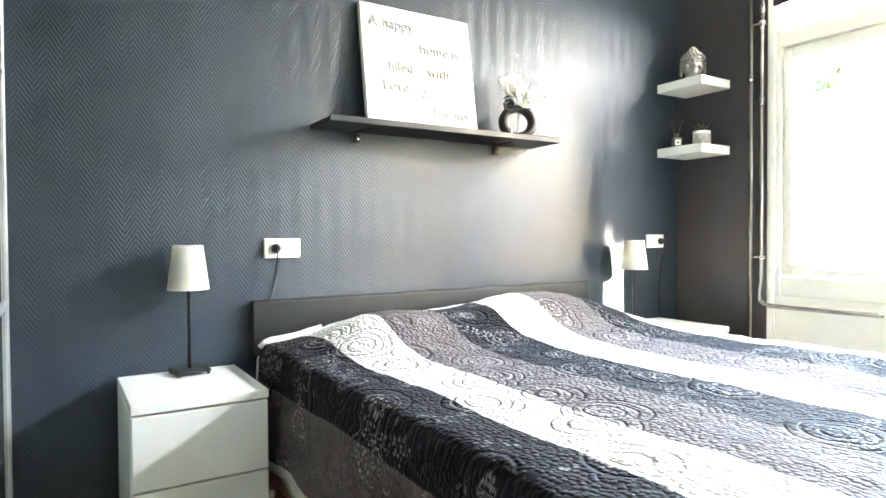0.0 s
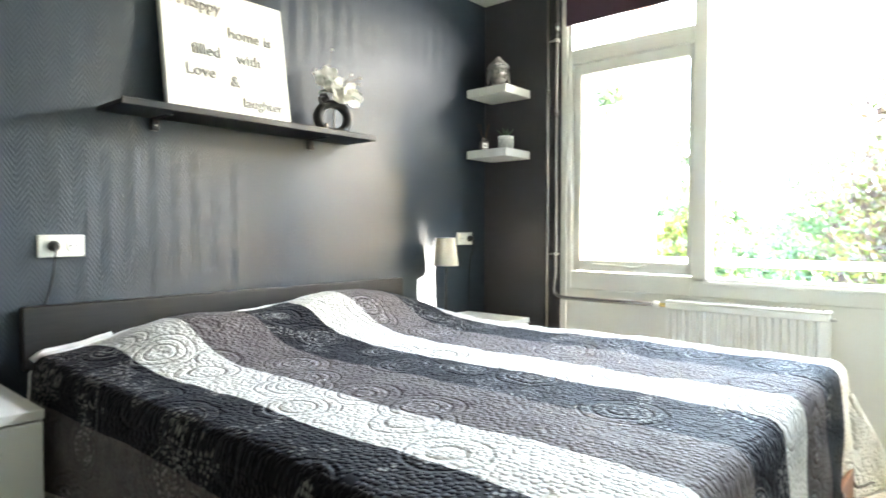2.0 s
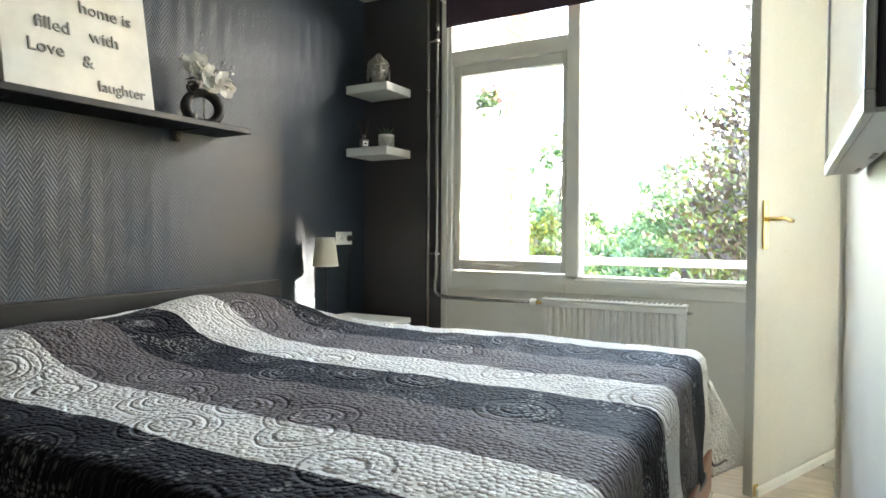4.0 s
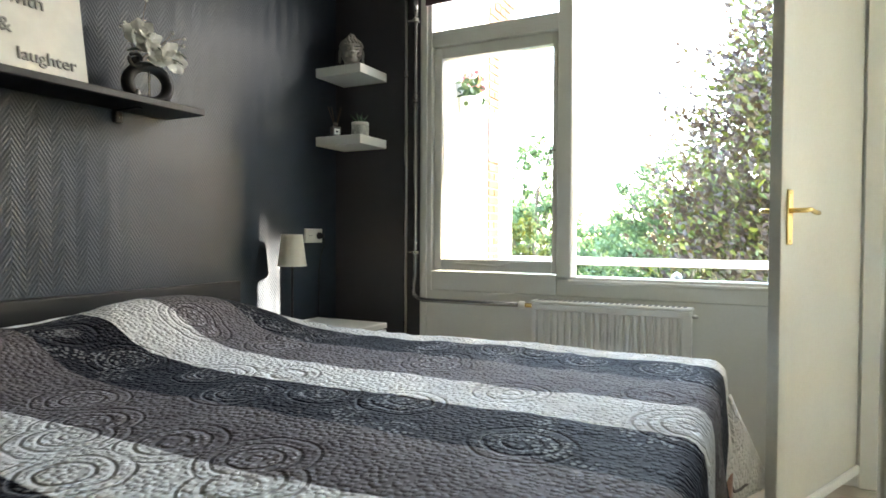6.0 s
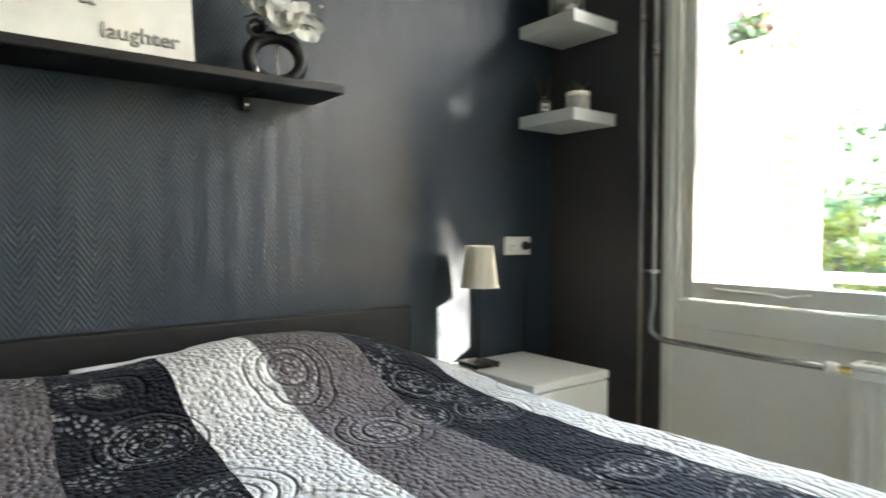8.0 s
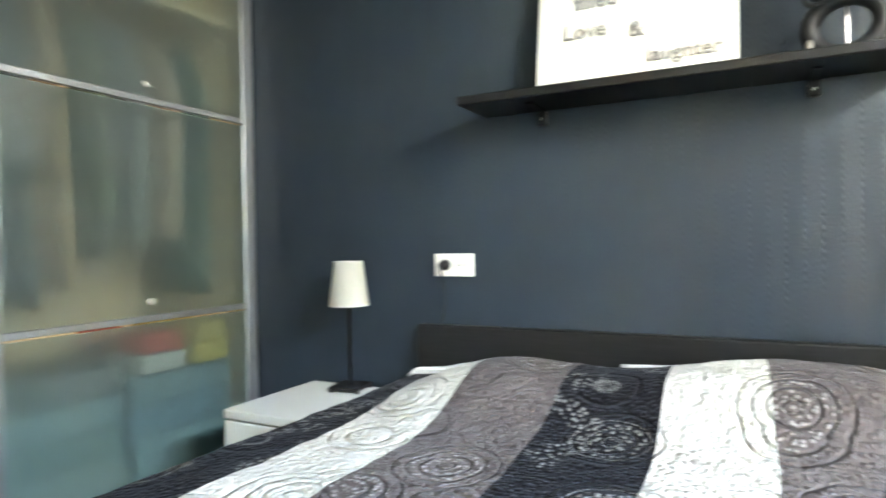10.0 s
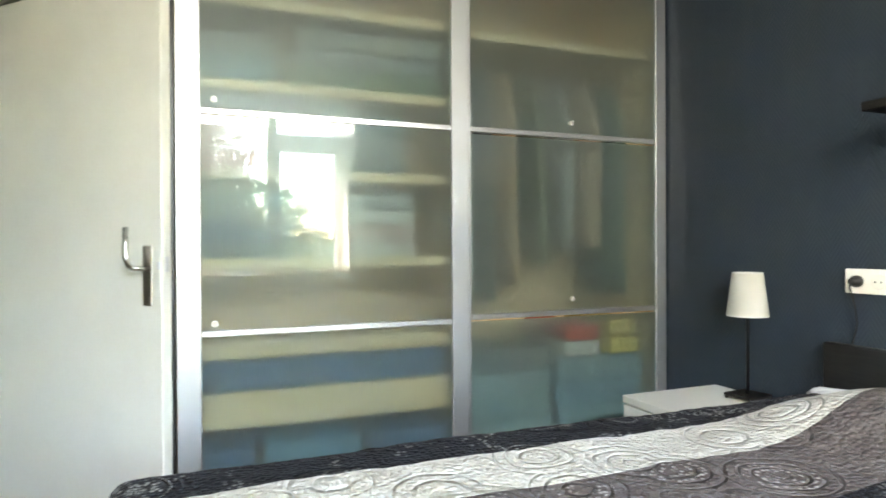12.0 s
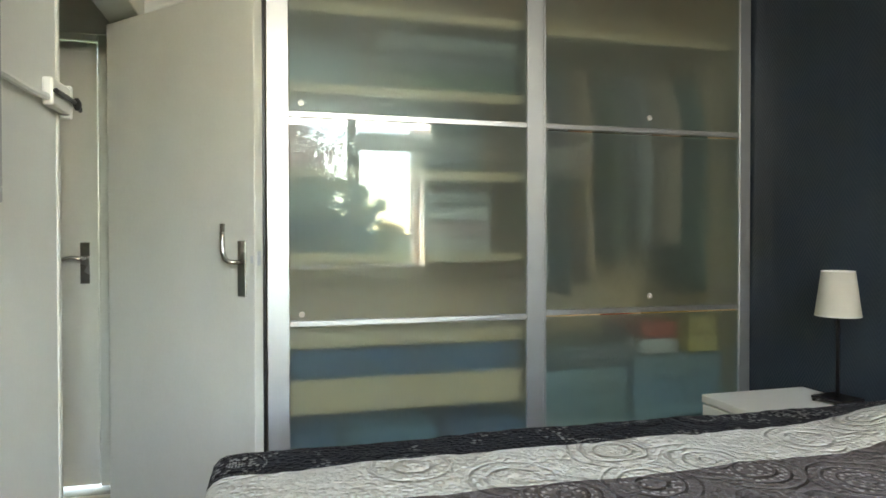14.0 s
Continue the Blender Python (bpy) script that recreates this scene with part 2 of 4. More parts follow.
STEEL = plain("satin_steel", (0.55, 0.53, 0.50), 0.28, 1.0, grain=300, depth=0.0, vary=0.06)
BRASS = plain("worn_brass", (0.78, 0.58, 0.24), 0.25, 1.0, grain=120, depth=0.0001, vary=0.2)
PIPE_METAL = plain("grey_pipe", (0.34, 0.33, 0.32), 0.24, 0.8, grain=120, depth=0.0001, vary=0.15)
BLACK_METAL = plain("black_metal", (0.015, 0.015, 0.016), 0.42, 0.3, grain=200, depth=0.0)
BLACK_PLASTIC = plain("black_plastic", (0.014, 0.014, 0.015), 0.35, grain=200, depth=0.0)
BLACK_WOOD = wood("black_stained_wood", (0.0055, 0.0052, 0.0056), (0.011, 0.0105, 0.0105), 0.5, (1, 14, 14))
BLACK_WOOD.node_tree.nodes["Principled BSDF"].inputs["Specular IOR Level"].default_value = 0.40
RED_WOOD = wood("red_brown_wood", (0.20, 0.075, 0.035), (0.34, 0.14, 0.07), 0.4, (14, 1, 14))
BIRCH = wood("birch_shelf", (0.66, 0.48, 0.28), (0.78, 0.61, 0.40), 0.5, (14, 1, 14))
LAMINATE_FLOOR = wood("oak_laminate", (0.54, 0.45, 0.35), (0.70, 0.62, 0.51), 0.35, (10, 1, 1), True)
GLASS = clear_glass()
FROSTED = frosted_glass()
SHADE_CLOTH = fabric("lampshade_cloth", (0.80, 0.78, 0.70), 0.8, 0.4)
SHEET = fabric("white_sheet", (0.80, 0.80, 0.80))
CANVAS = fabric("white_canvas", (0.80, 0.80, 0.76))
SILVER = plain("silver_letters", (0.30, 0.30, 0.29), 0.5, 0.1, grain=200, depth=0.0)
STONE_GREY = plain("grey_resin", (0.30, 0.285, 0.26), 0.36, 0.45, grain=90, depth=0.0008, vary=0.3)
VASE_BLACK = plain("matt_black_ceramic", (0.022, 0.022, 0.023), 0.6, grain=120, depth=0.0006)
PETAL = fabric("white_petals", (0.85, 0.84, 0.78), 0.6, 0.3)
TWIG = plain("twig", (0.12, 0.085, 0.05), 0.7, vary=0.3)
SUCCULENT = plain("succulent_green", (0.07, 0.13, 0.07), 0.5, vary=0.4)
POT_CONCRETE = plain("patterned_pot", (0.50, 0.50, 0.47), 0.7, grain=70, depth=0.0015, vary=0.2)
AMBER = plain("smoked_glass_bottle", (0.16, 0.14, 0.13), 0.12, grain=50, depth=0.0)
BLIND_CLOTH = fabric("plum_blind", (0.050, 0.024, 0.038))
SCREEN = plain("tv_screen", (0.006, 0.006, 0.008), 0.08, grain=50, depth=0.0)
TV_CASE = plain("tv_case", (0.020, 0.014, 0.026), 0.22, grain=200, depth=0.0)
TV_GREY = plain("tv_grey_case", (0.42, 0.42, 0.41), 0.35, grain=200, depth=0.0)
BRICK = plain("orange_brick", (0.30, 0.105, 0.05), 0.8, grain=60, depth=0.002, vary=0.3)
MORTAR = plain("mortar", (0.26, 0.23, 0.20), 0.9, grain=90, depth=0.002)
RENDER_WHITE = plain("white_render", (0.80, 0.79, 0.76), 0.8, grain=70, depth=0.002, vary=0.06)
CONCRETE = plain("balcony_concrete", (0.36, 0.35, 0.33), 0.8, grain=40, depth=0.002, vary=0.15)
BARK = plain("bark", (0.10, 0.075, 0.055), 0.9, grain=20, depth=0.01, vary=0.35)
GRASS = plain("grass", (0.06, 0.10, 0.03), 0.9, grain=4, depth=0.02, vary=0.4)
COPPER_LEAF = leaf_material("copper_leaves", [(0.0, (0.045, 0.026, 0.024)), (0.40, (0.075, 0.045, 0.036)), (0.60, (0.12, 0.07, 0.028)), (0.76, (0.075, 0.10, 0.025)), (0.95, (0.16, 0.16, 0.03))])
GREEN_LEAF = leaf_material("green_leaves", [(0.0, (0.045, 0.085, 0.035)), (0.5, (0.075, 0.13, 0.055)), (1.0, (0.12, 0.17, 0.06))])
YELLOW_LEAF = leaf_material("yellow_leaves", [(0.0, (0.07, 0.10, 0.02)), (0.5, (0.13, 0.14, 0.025)), (1.0, (0.20, 0.18, 0.03))])


# ---- mesh helpers ----
def boxes(*items, bevel=0.0, segments=1):
    """Boxes (x0, x1, y0, y1, z0, z1) in one bmesh, edges bevelled."""
    bm = bmesh.new()
    for x0, x1, y0, y1, z0, z1 in items:
        m = Matrix.LocRotScale(((x0 + x1) / 2, (y0 + y1) / 2, (z0 + z1) / 2), None, (abs(x1 - x0), abs(y1 - y0), abs(z1 - z0)))
        bmesh.ops.create_cube(bm, size=1, matrix=m)
    if bevel:
        bmesh.ops.bevel(bm, geom=bm.edges[:], offset=bevel, segments=segments, affect="EDGES", profile=0.5)
    return bm


def lathe(profile, steps=32, at=(0, 0, 0), caps=True):
    """A turned body from (radius, height) pairs."""
    bm = bmesh.new()
    rings = []
    for r, z in profile:
        rings.append([bm.verts.new((at[0] + r * math.cos(a), at[1] + r * math.sin(a), at[2] + z)) for a in (2 * math.pi * i / steps for i in range(steps))])
    for a, b in zip(rings, rings[1:]):
        for i in range(steps):
            bm.faces.new((a[i], a[(i + 1) % steps], b[(i + 1) % steps], b[i]))
    if caps:
        bm.faces.new(rings[0][::-1])
        bm.faces.new(rings[-1])
    return bm


def tube(points, radius, steps=10, taper=1.0):
    """A round tube along points."""
    bm = bmesh.new()
    pts = [Vector(p) for p in points]
    rings = []
    for i, p in enumerate(pts):
        d = (pts[min(i + 1, len(pts) - 1)] - pts[max(i - 1, 0)]).normalized()
        side = d.cross(Vector((0.31, 0.17, 0.93)) if abs(d.z) < 0.9 else Vector((0.95, 0.2, 0.1))).normalized()
        up = side.cross(d)
        r = radius * (1 + (taper - 1) * i / max(1, len(pts) - 1))
        rings.append([bm.verts.new(p + r * (math.cos(a) * side + math.sin(a) * up)) for a in (2 * math.pi * k / steps for k in range(steps))])
    for a, b in zip(rings, rings[1:]):
        for k in range(steps):
            bm.faces.new((a[k], a[(k + 1) % steps], b[(k + 1) % steps], b[k]))
    bm.faces.new(rings[0][::-1])
    bm.faces.new(rings[-1])
    return bm


def arc(center, r, a0, a1, plane, n=8):
    """Points on an arc (degrees) in the plane 'xz', 'yz' or 'xy'."""
    out = []
    for i in range(n + 1):
        a = radians(a0 + (a1 - a0) * i / n)
        p = list(center)
        p["xyz".index(plane[0])] += r * math.cos(a)
        p["xyz".index(plane[1])] += r * math.sin(a)
        out.append(tuple(p))
    return out


def joined(*bms):
    out = bmesh.new()
    for b in bms:
        me = bpy.data.meshes.new("tmp")
        b.to_mesh(me)
        out.from_mesh(me)
        bpy.data.meshes.remove(me)
        b.free()
    return out


def moved(bm, m):
    bmesh.ops.transform(bm, matrix=m, verts=bm.verts)
    return bm


def mesh_of(name, bm, mat, smooth=False):
    bmesh.ops.recalc_face_normals(bm, faces=bm.faces)
    me = bpy.data.meshes.new(name)
    bm.to_mesh(me)
    bm.free()
    me.materials.append(mat)
    if smooth:
        for p in me.polygons:
            p.use_smooth = True
    return me


def part(name, bm, mat, parent, label="", smooth=False):
    ob = new(name, mesh_of(name, bm, mat, smooth))
    ob.parent = parent
    if label:
        tagged(ob, label)
    return ob


def thing(name, label, category, at=(0, 0, 0), rz=0, group="", kind=""):
    ob = new(name)
    ob.empty_display_size = 0.05
    ob.matrix_world = pose(*at, 0, 0, rz)
    return tagged(ob, label, category, group, kind)


def solid(name, bm, mat, label, category, kind="", group="", smooth=False):
    return tagged(new(name, mesh_of(name, bm, mat, smooth)), label, category, group, kind)


def structure(name, bm, mat, label, category):
    return solid(name, bm, mat, label, category, "structure")


# ---- room shell ----
H = 2.56          # ceiling
E, S, W = 3.45, -2.615, -0.62   # inner faces: window wall, wall with the television, wall behind the wardrobe
structure("wall_north", boxes((W - 0.1, E + 0.12, 0, 0.12, 0, H)), WALLPAPER, "anthracite-painted wall with woven herringbone wallpaper", "wall")
structure("wall_pier", boxes((E, E + 0.12, -0.585, 0, 0, H)), DARK_WALL, "dark-painted wall pier beside the window", "wall")
structure("wall_west", boxes((W - 0.1, W, -2.13, 0, 0, H)), WHITE_WALL, "plain white wall behind the wardrobe", "wall")
structure("wall_south", boxes((0.49, 2.50, S - 0.12, S, 0, H), (2.50, E + 0.12, S - 0.12, S, 2.12, H), (3.42, E + 0.12, S - 0.12, S, 0, 2.12)), WHITE_WALL, "white painted wall carrying the television", "wall")
structure("wall_over_door", boxes((W - 0.1, 0.49, S - 0.12, S - 0.002, 2.10, H)), WHITE_WALL, "white wall above the room door", "wall")
structure("wall_nook", boxes((W - 0.1, W, S - 0.12, -2.13, 0, H)), WHITE_WALL, "white wall beside the wardrobe", "wall")
structure("wall_east", boxes((E, E + 0.12, S - 0.12, -2.40, 0, H), (E, E + 0.12, -2.40, -0.585, 2.42, H)), WHITE_WALL, "white wall around the window frame", "wall")
structure("ceiling", boxes((-2.0, E + 0.12, -4.5, 0.12, H, H + 0.1)), WHITE_WALL, "plain white ceiling", "ceiling")
# hall behind the room door and the closet behind the brass-handled door
structure("wall_hall", boxes((-0.97, -0.87, -4.2, S - 0.12, 2.08, H), (-0.97, -0.87, -4.2, -3.72, 0, 2.08), (-0.97, -0.87, -2.83, S - 0.12, 0, 2.08),
          (-0.97, 1.6, -4.3, -4.2, 0, H), (1.6, 1.7, -4.3, S - 0.12, 0, H), (-0.97, W - 0.1, S - 0.12, S, 0, H)), WHITE_WALL, "plain white walls of the hall", "wall")
structure("wall_closet", boxes((1.7, E + 0.12, -4.5, -4.4, 0, H), (E, E + 0.12, -3.25, S - 0.12, 0, H), (E, E + 0.12, -4.5, -3.25, 0, 0.8), (E, E + 0.12, -4.5, -3.25, 2.35, H), (E, E + 0.12, -4.5, -4.3, 0.8, 2.35), (1.6, 1.7, -4.5, -4.3, 0, H)), WHITE_WALL, "plain white walls of the next room", "wall")

# floor of laminate planks
floor = structure("floor", boxes((-2.0, E + 0.12, -4.5, 0.12, -0.12, -0.012)), MORTAR, "light oak laminate floor", "floor")


def window_frame():
    win = thing("window_1", "white wooden window with a casement, top light and fixed pane", "window", kind="structure")
    x0, x1 = E - 0.005, E + 0.11
    y_l, y_r, z0, z1 = -0.585, -2.40, 0.80, 2.42
    part("window_frame", boxes(
        (x0, x1, -0.66, y_l, z0 - 0.08, z1), (x0, x1, -1.45, -1.375, z0, z1), (x0, x1, y_r, -2.335, z0, z1),
        (x0, x1, -1.375, -0.66, z0 - 0.08, z0 + 0.025), (x0, x1, -2.335, -1.375, z0 - 0.08, z0 + 0.02), (x0, x1, -1.375, -0.66, 2.065, 2.15), (x0, x1, -2.335, -0.66, z1 - 0.05, z1), bevel=0.004), WHITE_PAINT, win)
    sash = part("casement_sash", boxes(
        (x0 + 0.02, x1 - 0.02, -0.712, -0.665, 0.83, 2.06), (x0 + 0.02, x1 - 0.02, -1.37, -1.345, 0.83, 2.06),
        (x0 + 0.02, x1 - 0.02, -1.345, -0.712, 0.83, 0.895), (x0 + 0.02, x1 - 0.02, -1.345, -0.712, 2.0, 2.06), bevel=0.004), WHITE_PAINT, win, "opening casement sash with white paint")
    part("stay_bar", tube([(x0 + 0.01, -0.80, 0.872), (x0 + 0.005, -1.0, 0.866), (x0 + 0.005, -1.05, 0.860), (x0 + 0.012, -1.12, 0.876)], 0.006, 8), WHITE_PAINT, sash, "white casement stay bar")
    part("catch_handle", tube([(x0 + 0.015, -1.358, 1.46), (x0 - 0.02, -1.352, 1.455), (x0 - 0.025, -1.335, 1.40), (x0 - 0.022, -1.325, 1.375)], 0.007, 8), STEEL, sash, "steel casement catch")
    for name, y0, y1, za, zb in (("casement_pane", -1.345, -0.712, 0.895, 2.0), ("top_pane", -1.375, -0.66, 2.15, z1 - 0.05), ("fixed_pane", -2.335, -1.45, z0 + 0.02, z1 - 0.05)):
        p = part(name, boxes((E + 0.05, E + 0.055, y0, y1, za, zb)), GLASS, win)
        p.visible_shadow = False
    part("panel_below", boxes((E, E + 0.12, y_r, y_l, 0, z0 - 0.08)), WHITE_PAINT, win, "white boarded panel below the window")
    part("cover_strip", boxes((E - 0.012, E, -0.632, -0.60, 0, 2.4), bevel=0.003), WHITE_PAINT, win)
    part("window_sill", boxes((E - 0.018, E - 0.005, -2.40, -1.44, z0 - 0.012, z0 + 0.006), bevel=0.003), WHITE_PAINT, win)
    return win


window_frame()


def roller_blind():
    b = thing("roller_blind", "rolled-up plum fabric roller blind above the window", "blind")
    part("cloth", boxes((E - 0.03, E - 0.028, -2.36, -0.63, 2.30, 2.47)), BLIND_CLOTH, b)
    part("tube", moved(lathe([(0.022, 0), (0.022, 1.74)], 20), pose(E - 0.045, -0.625, 2.48, 90)), BLIND_CLOTH, b, smooth=True)
    part("hem_bar", boxes((E - 0.034, E - 0.024, -2.36, -0.63, 2.29, 2.303), bevel=0.003), BLIND_CLOTH, b)
    for y in (-0.61, -2.375):
        part("bracket", boxes((E - 0.07, E, y - 0.006, y + 0.006, 2.45, 2.51), bevel=0.002), WHITE_PLASTIC, b)


roller_blind()


# ---- balcony and outdoors ----
structure("balcony_slab", boxes((E + 0.12, 5.05, -3.2, -0.50, -0.25, -0.06)), CONCRETE, "grey concrete balcony floor", "balcony")
# unseen tall partitions, added to keep direct sun out of both rooms
structure("sun_screen_south", boxes((E + 0.12, 5.02, -3.2, -3.1, -0.06, 6.5), (E + 0.12, 5.02, -4.6, -4.5, -0.06, 6.5)), RENDER_WHITE, "unseen white rendered partitions added to block the sun", "wall")
pier = structure("balcony_wall_north", boxes((E + 0.12, 4.50, -0.55, -0.45, -0.06, 3.2), (4.70, 5.0, -0.55, -0.45, -0.06, 2.56)), RENDER_WHITE, "white rendered balcony wall with a brick strip", "wall")
core = part("mortar_core", boxes((4.50, 4.70, -0.552, -0.45, -0.06, 2.56), (4.50, 5.0, -0.552, -0.45, 2.561, 3.2)), MORTAR, pier)


def railing():
    r = thing("balcony_railing", "white painted metal balcony railing", "railing")
    part("top_rail", boxes((4.92, 4.97, -3.1, -0.56, 0.812, 0.866), bevel=0.006), WHITE_PAINT, r)
    part("bottom_rail", boxes((4.93, 4.96, -3.1, -0.56, 0.06, 0.09), bevel=0.004), WHITE_PAINT, r)
    for y in (-0.60, -3.06):
        part("post", boxes((4.925, 4.965, y - 0.02, y + 0.02, -0.06, 0.812), bevel=0.003), WHITE_PAINT, r)


railing()

structure("ground", boxes((-300, 900, -600, 600, -7.2, -7.0)), GRASS, "grassy ground far below the balcony", "ground")


def tree(name, label, at, height, crown_r, crown_h, leaf, count, size, seed, trunk_r=0.25):
    """A tapered trunk with limbs and a crown of leaf clumps with an uneven outline."""
    rng = random.Random(seed)
    t = thing(name, label, "tree", at)
    base = -7.0 - at[2]
    limbs = [tube([(0, 0, base), (0.1, 0.05, base * 0.5), (-0.05, 0.1, 0), (0.05, 0, crown_h * 0.55)], trunk_r, 10, 0.25)]
    tips = []
    for i in range(26):
        a, up = rng.uniform(0, 2 * math.pi), rng.uniform(-0.9, 0.9)
        rr = crown_r * math.sqrt(max(0.05, 1 - up * up)) * rng.uniform(0.55, 0.98)
        tip = Vector((rr * math.cos(a), rr * math.sin(a), up * crown_h))
        start = Vector((0, 0, max(base * 0.6, tip.z - crown_h * 0.45)))
        mid = start.lerp(tip, 0.5) + Vector((rng.uniform(-.3, .3), rng.uniform(-.3, .3), 0.25))
        limbs.append(tube([start, mid, tip], trunk_r * 0.28, 6, 0.25))
        tips.append(tip)
    part("trunk", joined(*limbs), BARK, t, smooth=True)
    clumps = []
    for i in range(int(count / 26)):
        c = rng.choice(tips).lerp(Vector((0, 0, 0)), rng.uniform(0, 0.55)) if rng.random() < 0.75 else Vector((0, 0, 0))
        if rng.random() < 0.45:
            a, up = rng.uniform(0, 2 * math.pi), rng.uniform(-1, 1)
            k = math.sqrt(1 - up * up) * crown_r * rng.uniform(0.5, 1.0)
            c = Vector((k * math.cos(a), k * math.sin(a), up * crown_h * rng.uniform(0.8, 1.05)))
        clumps.append((c, rng.uniform(0.5, 1.0) * crown_r * 0.085))
    verts, faces = [], []
    for c, r in clumps:
        for j in range(26):
            p = c + Vector((rng.gauss(0, r), rng.gauss(0, r), rng.gauss(0, r * 0.8)))
            n = Vector((rng.gauss(0, 1), rng.gauss(0, 1), rng.gauss(0.3, 1))).normalized()
            s = n.orthogonal().normalized()
            q = n.cross(s)
            l = size * rng.uniform(0.6, 1.3)
            k = len(verts)
            verts += [p - s * l, p + q * l * 0.5 + n * l * 0.12, p + s * l, p - q * l * 0.5 + n * l * 0.12]
            faces.append((k, k + 1, k + 2, k + 3))
    me = bpy.data.meshes.new("crown")
    me.from_pydata([tuple(v) for v in verts], [], faces)
    me.materials.append(leaf)
    ob = new("crown", me)
    ob.parent = t
    return t


tree("tree", "large maple tree with dark copper and yellow-green leaves", (14.5, -4.6, 0.6), 8, 4.3, 6.2, COPPER_LEAF, 210000, 0.085, 3)
tree("tree", "bushy green tree with thin yellowing leaves", (18.0, -0.5, 0.2), 6, 2.3, 3.3, GREEN_LEAF, 20000, 0.075, 14, 0.15)
tree("tree", "slim green birch tree behind the balcony railing", (19.0, 3.9, 0.2), 7, 1.3, 4.2, GREEN_LEAF, 9000, 0.09, 5, 0.14)
tree("tree", "small yellow-leaved tree beyond the balcony", (16.0, 3.35, -0.9), 5, 1.0, 2.5, YELLOW_LEAF, 6000, 0.09, 6, 0.12)
tree("tree", "broad green tree in the distance", (34.0, 3.4, -1.4), 8, 4.5, 3.4, GREEN_LEAF, 6000, 0.24, 7)
tree("tree", "broad green tree in the distance", (40.0, 10.5, -1.0), 8, 5.0, 4.2, GREEN_LEAF, 5000, 0.28, 8)
tree("tree", "broad green tree in the distance", (30.0, -1.0, -2.2), 8, 3.5, 3.0, COPPER_LEAF, 5000, 0.2, 9)
tree("tree", "broad green tree in the distance", (28.0, -13.0, 0.0), 8, 5.5, 6.0, GREEN_LEAF, 6000, 0.24, 10)
tree("tree", "broad green tree in the distance", (30.0, 18.0, -1.0), 8, 5.5, 5.0, GREEN_LEAF, 5000, 0.26, 11)
# out of view: added so that its crown cuts the sun patch off above
tree("tree", "unseen green tree added to shade the upper wall from the sun", (13.2, -12.3, 9.42), 8, 2.9, 3.4, GREEN_LEAF, 26000, 0.09, 12, 0.2)


# ---- wardrobe ----
def wardrobe():
    w = thing("sliding_wardrobe", "birch wardrobe with frosted glass sliding doors in aluminium frames", "wardrobe")
    z1 = 2.36
    part("carcass", boxes((W + 0.005, -0.075, -2.10, -2.082, 0, z1), (W + 0.005, -0.075, -0.021, -0.004, 0, z1), (W + 0.005, -0.075, -1.055, -1.037, 0.06, z1 - 0.02),
                          (W + 0.005, W + 0.012, -2.082, -0.022, 0, z1), (W + 0.012, -0.075, -2.082, -0.022, z1 - 0.018, z1), (W + 0.012, -0.075, -2.082, -0.022, 0.04, 0.06)), BIRCH, w)
    for z in (2.03, 1.72, 1.40, 1.07):
        part("shelf", boxes((W + 0.02, -0.10, -2.08, -1.056, z - 0.018, z + 0.018), bevel=0.002), BIRCH, w)
    for z, half in ((0.757, 0.034), (0.535, 0.065)):
        part("drawer", boxes((W + 0.02, -0.10, -2.075, -1.06, z - half, z + half), bevel=0.003), BIRCH, w)
    for z in (2.02,):
        part("shelf", boxes((W + 0.02, -0.12, -1.036, -0.024, z - 0.012, z + 0.012), bevel=0.002), BIRCH, w)
    part("hanging_rail", tube([(-0.33, -1.036, 1.93), (-0.33, -0.024, 1.93)], 0.012, 10), STEEL, w)
    part("bottom_track", boxes((-0.07, 0.006, -2.10, -0.004, 0.0, 0.04), bevel=0.003), ALUMINIUM, w)
    part("top_track", boxes((-0.07, 0.006, -2.10, -0.004, z1 - 0.05, z1), bevel=0.003), ALUMINIUM, w)
    part("side_gap_strip", boxes((-0.07, 0.0, -2.118, -2.102, 0, z1)), BLACK_PLASTIC, w)
    for y0, y1, xf, st0, st1 in ((-2.098, -1.022, 0.0, 0.080, 0.072), (-1.044, -0.005, -0.032, 0.048, 0.058)):
        d = part("sliding_door", boxes((xf - 0.028, xf, y0, y0 + st0, 0.045, z1 - 0.055), (xf - 0.028, xf, y1 - st1, y1, 0.045, z1 - 0.055),
                                       (xf - 0.026, xf - 0.002, y0 + st0, y1 - st1, 0.045, 0.085), (xf - 0.026, xf - 0.002, y0 + st0, y1 - st1, z1 - 0.095, z1 - 0.055), bevel=0.003), ALUMINIUM, w, "brushed aluminium door frame")
        for z in ((0.832, 1.598) if xf == 0.0 else (0.840, 1.606)):
            part("glazing_bar", boxes((xf - 0.022, xf - 0.001, y0 + st0, y1 - st1, z - 0.011, z + 0.011), bevel=0.002), ALUMINIUM, d)
        for za, zb in ((0.085, 0.821), (0.843, 1.587), (1.609, z1 - 0.095)):
            p = part("glass_panel", boxes((xf - 0.014, xf - 0.009, y0 + st0, y1 - st1, za, zb)), FROSTED, d)
            p.visible_shadow = False
    for y, z, x in ((-0.515, 1.662, -0.0405), (-0.512, 0.898, -0.0405), (-1.975, 1.64, -0.0085), (-1.975, 0.866, -0.0085)):
        part("fixing_cap", moved(lathe([(0.0115, 0), (0.0115, 0.003), (0.009, 0.005)], 16), pose(x, y, z, 0, 90)), WHITE_PLASTIC, w, "round white cap")


wardrobe()


